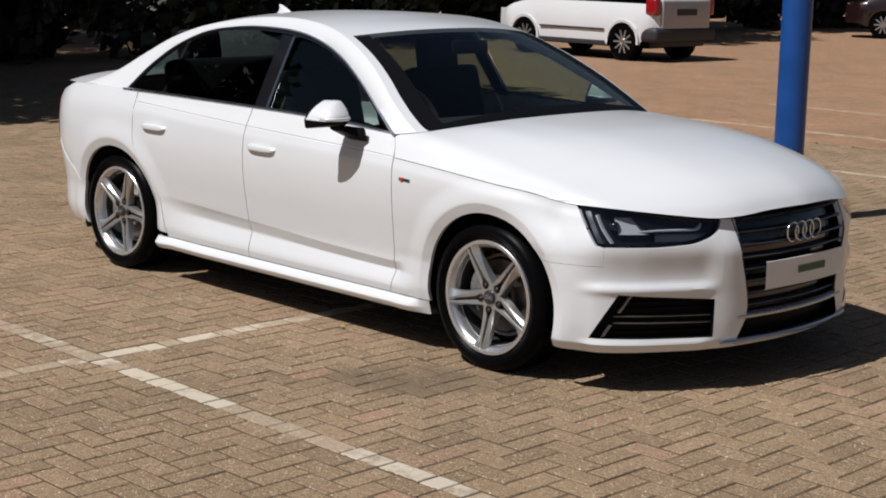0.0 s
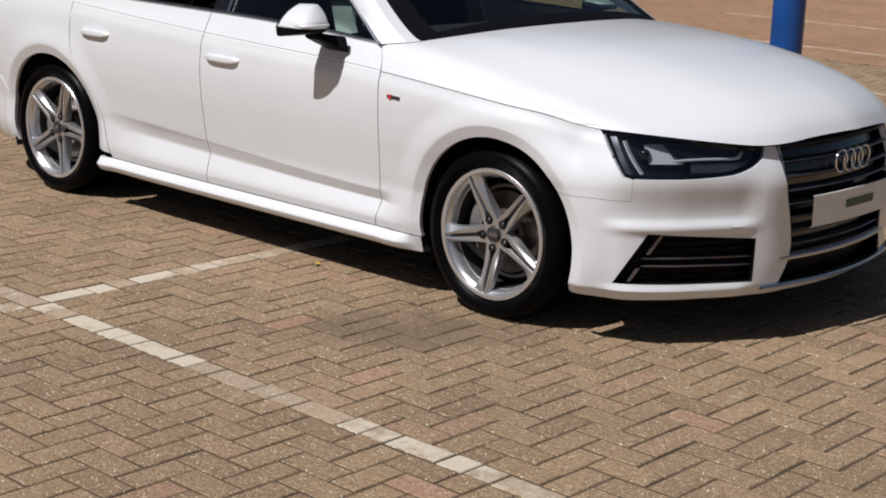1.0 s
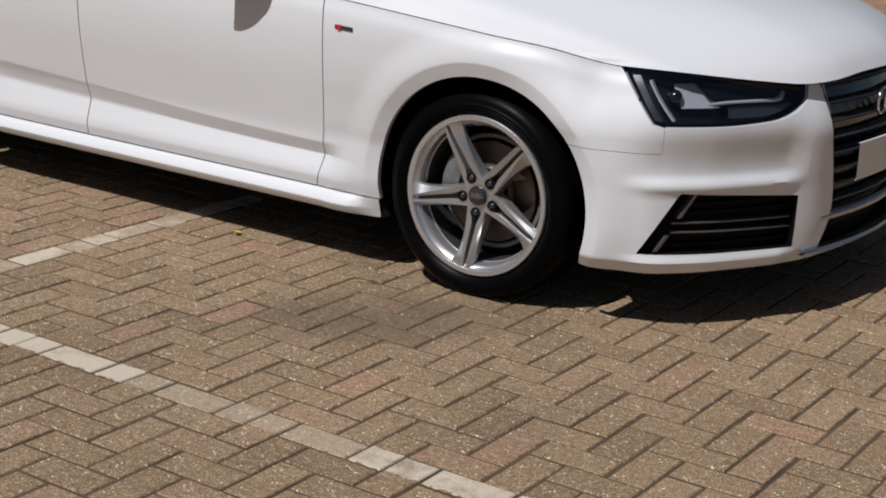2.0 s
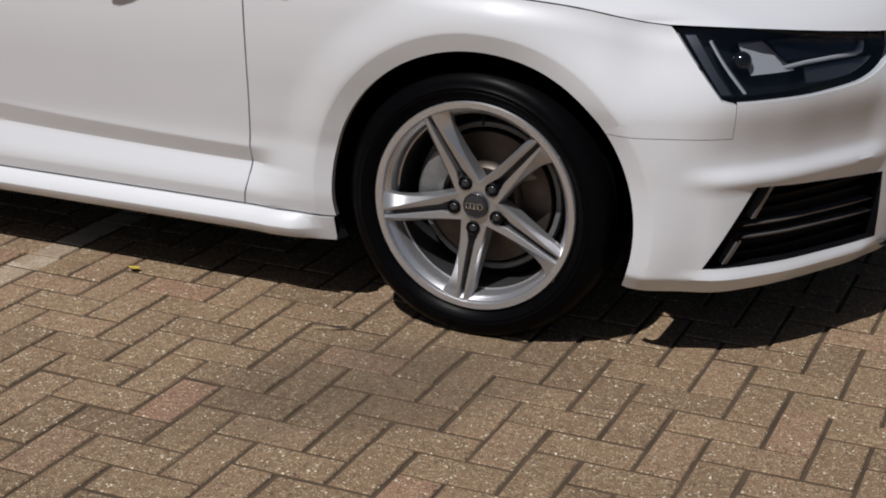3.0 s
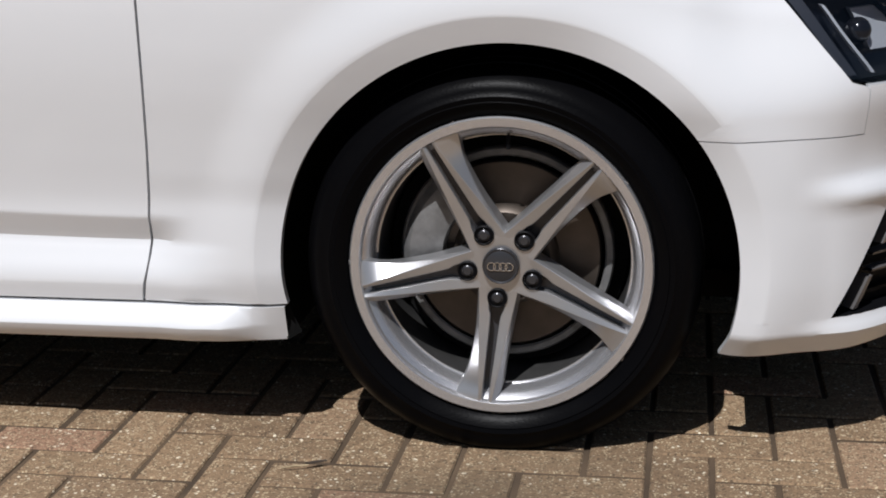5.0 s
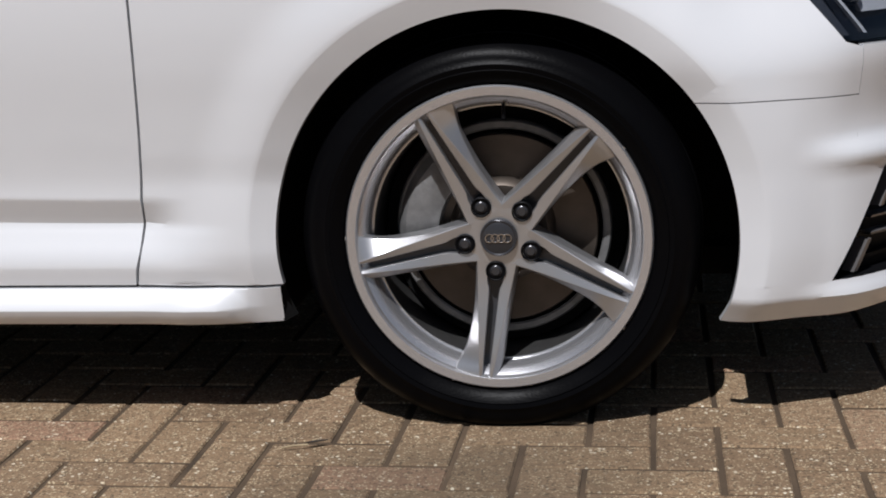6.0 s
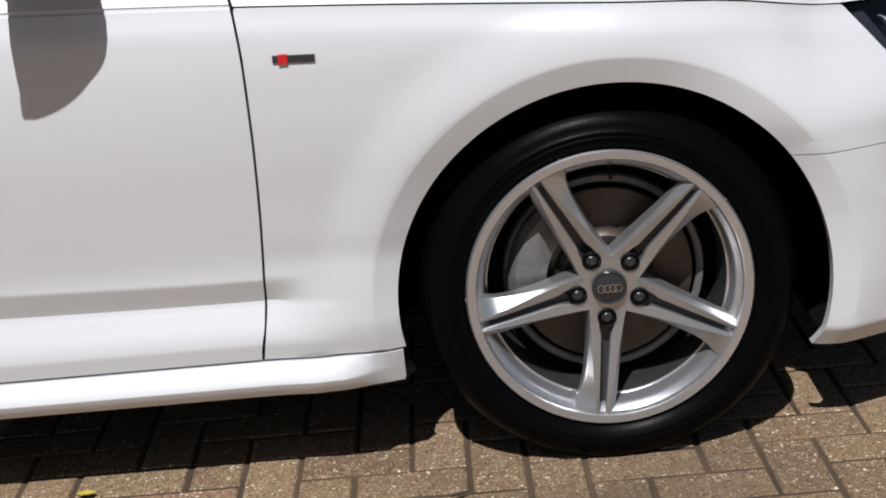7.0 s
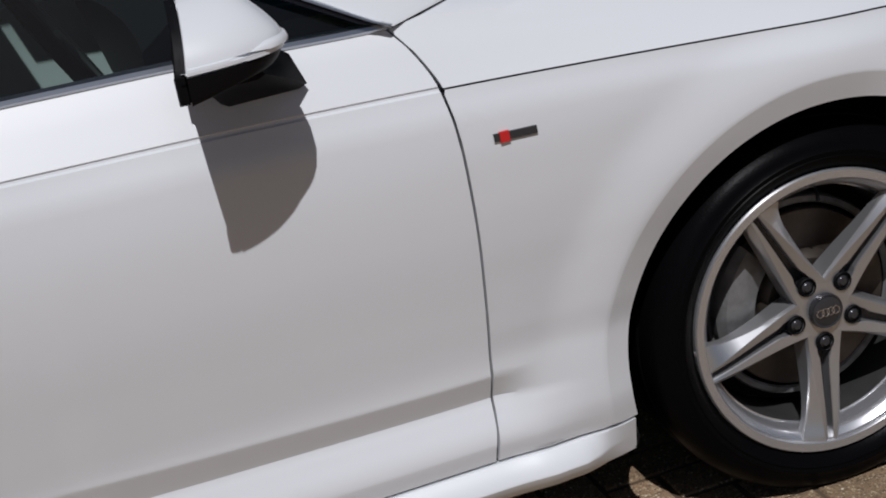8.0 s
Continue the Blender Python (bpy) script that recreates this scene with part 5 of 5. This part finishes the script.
def parked_car(name, label, paint, rail, length, width, height, at, heading, gate=None):
    """A far car, heading along +x before it is turned: body, cladding, windows, lamps and wheels."""
    ob = thing(name, label, "car", at=at)
    ob.rotation_euler = (0, 0, radians(heading))
    half, wb = width / 2, length * 0.61
    rear, front = -length * 0.5, length * 0.5
    axles = (rear + length * 0.175, rear + length * 0.175 + wb)
    top = graph((rear, 0.98), (rear + 0.1, 1.02), (front - 1.1, 1.02), (front - 0.5, 0.93), (front - 0.08, 0.78), (front, 0.62))
    wide = graph((rear, half - 0.20), (rear + 0.12, half - 0.07), (rear + 0.35, half - 0.01), (0, half), (front - 0.5, half - 0.03), (front, half - 0.22))
    bm = bmesh.new()
    xs = sorted(set(list(np.linspace(rear, front, 60)) + [a + s * 0.37 for a in axles for s in (-1, 1)]))
    rows = []
    for x in xs:
        low = 0.26 + 0.22 * ease((axles[0] - 0.30 - x) / 0.25) + 0.10 * ease((x - axles[1] - 0.30) / 0.3)
        for a in axles:
            if abs(x - a) < 0.3699:
                low = max(low, 0.33 + math.sqrt(0.37**2 - (x - a) ** 2))
        w, t = wide(x), top(x)
        side = [(x, -w + 0.03, low), (x, -w, max(low + 0.01, 0.55)), (x, -w + 0.01, max(low + 0.02, 0.80)), (x, -w + 0.07, t - 0.03), (x, -w + 0.16, t)]
        rows.append(side + [(p[0], -p[1], p[2]) for p in side[::-1]])
    vs = grid(bm, rows)
    bm.faces.new(vs[0])
    bm.faces.new(vs[-1])
    part("body", bm, paint, ob)
    bm = bmesh.new()
    r0, r1 = rear + 0.06, front - length * 0.27
    cab = [(r0, 1.0), (r0 + 0.14, height - 0.14), (r0 + 0.4, height), (r1 - 0.8, height), (r1 - 0.1, 1.0)]
    rows = []
    for k, (x, z) in enumerate(cab):
        w = half - 0.09 - (z - 1.0) * 0.24
        rows.append([(x, -w, z), (x, 0, z + 0.03), (x, w, z)])
    grid(bm, rows)
    part("roof", bm, paint, ob)
    for sgn in (-1, 1):
        bm = bmesh.new()
        prism(bm, [(x, z) for x, z in cab], lambda u, v: (u, sgn * (half - 0.10 - (v - 1.0) * 0.24), v), (0, -sgn * 0.02, 0))
        part("side_window", bm, DARK_GLASS, ob, "dark side windows", smooth=False)
        bm = bmesh.new()
        box(bm, (wb - 0.80, 0.03, 0.08), (sum(axles) / 2, sgn * (half - 0.012), 0.29), None, 0.012)
        part("sill_cladding", bm, GREY_CLAD, ob, "dark sill cladding")
        bm = bmesh.new()
        box(bm, (wb - 0.84, 0.02, 0.03), (sum(axles) / 2, sgn * (half + 0.012), 0.53), None, 0.006)
        part("rub_strip", bm, rail, ob, "door rubbing strip")
        bm = bmesh.new()
        box(bm, (0.26, 0.16, 0.30), (rear + 0.115, sgn * (half - 0.125), 0.95), None, 0.065, 3)
        part("tail_lamp", bm, LENS_RED, ob, "red tail lamp")
        for a in axles:
            bm = bmesh.new()
            lathe(bm, [(0.21, -0.01), (0.23, -0.02), (0.30, -0.02), (0.33, 0.01), (0.33, 0.19), (0.2, 0.2)], 40)
            if sgn > 0:
                for v in bm.verts:
                    v.co.y = -v.co.y
            w = part("wheel", bm, RUBBER, ob, "black tyre on a silver wheel")
            w.location = (a, sgn * (half - 0.03), 0.33)
            for k in range(10):
                b2 = bmesh.new()
                c = 2 * math.pi * k / 10
                box(b2, (0.19, 0.02, 0.032), (0.115 * math.cos(c), 0.0, 0.115 * math.sin(c)), Euler((0, -c, 0)), 0.006)
                part("spoke", b2, ALLOY, w)
            b2 = bmesh.new()
            lathe(b2, [(0.0001, -0.008 * -sgn), (0.045, -0.008 * -sgn), (0.05, 0.01), (0.05, 0.03)], 20)
            part("hub_cap", b2, ALLOY, w)
            b2 = bmesh.new()
            lathe(b2, [(0.02, -0.06 * sgn), (0.225, -0.06 * sgn)], 24)
            part("wheel_back", b2, BLACK, w)
            b2 = bmesh.new()
            lathe(b2, [(0.335, 0.005 * sgn), (0.385, 0.012 * sgn), (0.385, -0.05 * sgn)], 24, start=-0.1, turn=math.pi + 0.2)
            arch = part("wheel_arch", b2, paint, ob, "rounded wheel arch")
            arch.location = (a, sgn * (half - 0.0), 0.33)
    bm = bmesh.new()
    box(bm, (0.10, width - 0.40, 0.50), (rear + 0.006, 0, 0.82), None, 0.04, 3)
    part("tailgate", bm, gate or paint, ob)
    bm = bmesh.new()
    box(bm, (0.42, width - 0.06, 0.26), (rear + 0.15, 0, 0.47), None, 0.09, 3)
    box(bm, (0.30, width - 0.5, 0.16), (rear + 0.16, 0, 0.34), None, 0.04)
    part("rear_bumper", bm, GREY_CLAD, ob, "dark grey rear bumper")
    bm = bmesh.new()
    box(bm, (0.012, 0.52, 0.11), (rear - 0.050, 0, 0.86), None, 0.003)
    part("rear_plate", bm, GREY_CLAD, ob, "dark plate recess", smooth=False)
    bm = bmesh.new()
    box(bm, (length - 0.7, width - 0.5, 0.10), (0, 0, 0.27))
    part("underside", bm, LINER, ob, smooth=False)
    return ob


parked_car("parked_suv", "white compact SUV with a grey tailgate, parked far off", PAINT, GREY_CLAD, 4.0, 1.68, 1.60, (-14.11, 16.68, -0.012), 177, ASPHALT_GREY)
parked_car("parked_hatchback", "dark red hatchback parked far off beside the hedge", MAROON, SATIN, 4.1, 1.75, 1.45, (-14.3, 29.4, -0.012), 210)

# ---- hedge and trees ----
LEAF = plain("hedge_leaf", (0.020, 0.030, 0.010), 0.6, vary=0.45, vscale=1.5)
BARK = plain("bark", (0.06, 0.045, 0.032), 0.9, bump=0.8, scale=30, vary=0.3, vscale=6)


def leaves(bm_v, bm_f, centre, radii, count, r, size=(0.10, 0.24)):
    """Small turned leaf clumps scattered in a lumpy mass, denser towards its skin."""
    for _ in range(count):
        d = Vector((r.gauss(0, 1), r.gauss(0, 1), r.gauss(0, 1))).normalized()
        lump = 0.78 + 0.30 * noise.noise(Vector(centre) * 0.7 + d * 2.1)
        q = Vector(centre) + Vector((d.x * radii[0], d.y * radii[1], d.z * radii[2])) * lump * r.uniform(0.45, 1.0) ** 0.5
        a = Vector((r.gauss(0, 1), r.gauss(0, 1), r.gauss(0, 1))).normalized()
        b = a.orthogonal().normalized()
        c = a.cross(b)
        w = r.uniform(*size)
        k = len(bm_v)
        bm_v += [q - b * w * 0.5, q + c * w * 0.35, q + b * w * 0.6, q - c * w * 0.35]
        bm_f.append((k, k + 1, k + 2, k + 3))


def leaf_part(name, v, f, parent, label=""):
    me = bpy.data.meshes.new(name)
    me.from_pydata([tuple(p) for p in v], [], f)
    me.materials.append(LEAF)
    ob = new(name, me)
    if parent:
        ob.parent = parent
    if label:
        tagged(ob, label)
    return ob


r = random.Random(11)
v, f = [], []
HEDGE, HEDGE_L = hermite([(-16.4, -12), (-16.4, 0), (-17.4, 8), (-19.8, 15), (-19.6, 22), (-19.4, 30), (-19.0, 38), (-22, 48)])
for k in range(150):
    q = HEDGE(HEDGE_L * (k + r.random()) / 150)
    leaves(v, f, (q[0] + r.uniform(-0.5, 0.5), q[1], r.uniform(0.5, 3.2)), (r.uniform(0.9, 1.4), r.uniform(0.9, 1.4), r.uniform(0.8, 1.2)), 170, r, (0.16, 0.36))
for k in range(260):
    q = HEDGE(HEDGE_L * (k + r.random()) / 260)
    leaves(v, f, (q[0] - 0.9, q[1], r.uniform(0.2, 3.8)), (0.6, 0.9, 0.9), 70, r, (0.5, 0.9))
hedge = leaf_part("hedge", v, f, None)
tagged(hedge, "tall dark green hedge in deep shade round the car park", "hedge", kind="stuff")


def tree(x, y, height, spread, seed):
    q = random.Random(seed)
    ob = thing("tree", "leafy dark green tree over the edge of the car park", "tree", "trees at the edge", at=(x, y, -0.012))
    bm = bmesh.new()
    bend = [(0.12 * math.sin(k * 1.3 + seed), 0.12 * math.cos(k * 0.9 + seed), height * 0.62 * k / 7) for k in range(8)]
    tube(bm, bend, [0.24 - 0.02 * k for k in range(8)], 10)
    for k in range(7):
        a = 2 * math.pi * k / 7 + q.random()
        z = height * (0.30 + 0.045 * k)
        e = (math.cos(a) * spread * 0.7, math.sin(a) * spread * 0.7, z + height * 0.25)
        tube(bm, [(0, 0, z), (e[0] * 0.4, e[1] * 0.4, z + height * 0.12), e], [0.09, 0.06, 0.02], 6)
    part("trunk", bm, BARK, ob, "rough brown trunk and limbs")
    v, f = [], []
    for k in range(26):
        a, rr = q.uniform(0, 2 * math.pi), spread * math.sqrt(q.random()) * 0.85
        leaves(v, f, (rr * math.cos(a), rr * math.sin(a), height * q.uniform(0.36, 0.92)), (spread * 0.40, spread * 0.40, spread * 0.28), 620, q, (0.16, 0.36))
    leaf_part("crown", v, f, ob, "dense dark green crown")
    return ob


for k, (x, y, h, sp) in enumerate(((-14.0, -7.0, 8.5, 4.4), (-14.4, -2.5, 8.0, 4.4), (-14.0, 2.0, 8.5, 4.4), (-22.5, 8.5, 9.0, 4.4), (-24.0, 14.0, 9.0, 4.4), (-20.5, 20.5, 9.0, 4.6), (-21.5, 27.5, 8.5, 4.2), (-20.5, 35.0, 9.0, 4.6))):
    tree(x, y, h, sp, 20 + k)

# ---- litter on the paving ----
DRY_STEM = plain("dry_stem", (0.42, 0.33, 0.20), 0.8, vary=0.3, vscale=40)
DARK_LEAF = plain("withered_leaf", (0.035, 0.024, 0.016), 0.7, vary=0.3, vscale=40)
YELLOW_LEAF = plain("yellow_leaf", (0.55, 0.42, 0.05), 0.6, vary=0.2, vscale=60)
twig = thing("twig", "short dry twig with a dark withered leaf, lying on the paving", "twig", at=(-0.304, -1.014, 0.004))
bm = bmesh.new()
tube(bm, [(-0.036, -0.012, 0.0), (-0.016, -0.008, 0.003), (0.004, 0.0, 0.002)], [0.0012, 0.0016, 0.0018], 6)
part("stem", bm, DRY_STEM, twig)
bm = bmesh.new()
grid(bm, [[(x, y0 + w * f, 0.003 + 0.003 * abs(f)) for f in (-1, -0.4, 0.4, 1)] for x, y0, w in ((0.0, 0.0, 0.001), (0.010, 0.004, 0.005), (0.022, 0.010, 0.005), (0.034, 0.016, 0.001))])
part("leaf", bm, DARK_LEAF, twig, "dark withered leaf")
bm = bmesh.new()
grid(bm, [[(x, w * f, 0.004 + 0.004 * abs(f)) for f in (-1, -0.4, 0.4, 1)] for x, w in ((-0.018, 0.001), (-0.008, 0.008), (0.006, 0.009), (0.018, 0.001))])
fallen = part("fallen_leaf", bm, YELLOW_LEAF, None)
fallen.location = (-0.948, -0.878, 0.002)
tagged(fallen, "small yellow fallen leaf on the paving", "leaf")
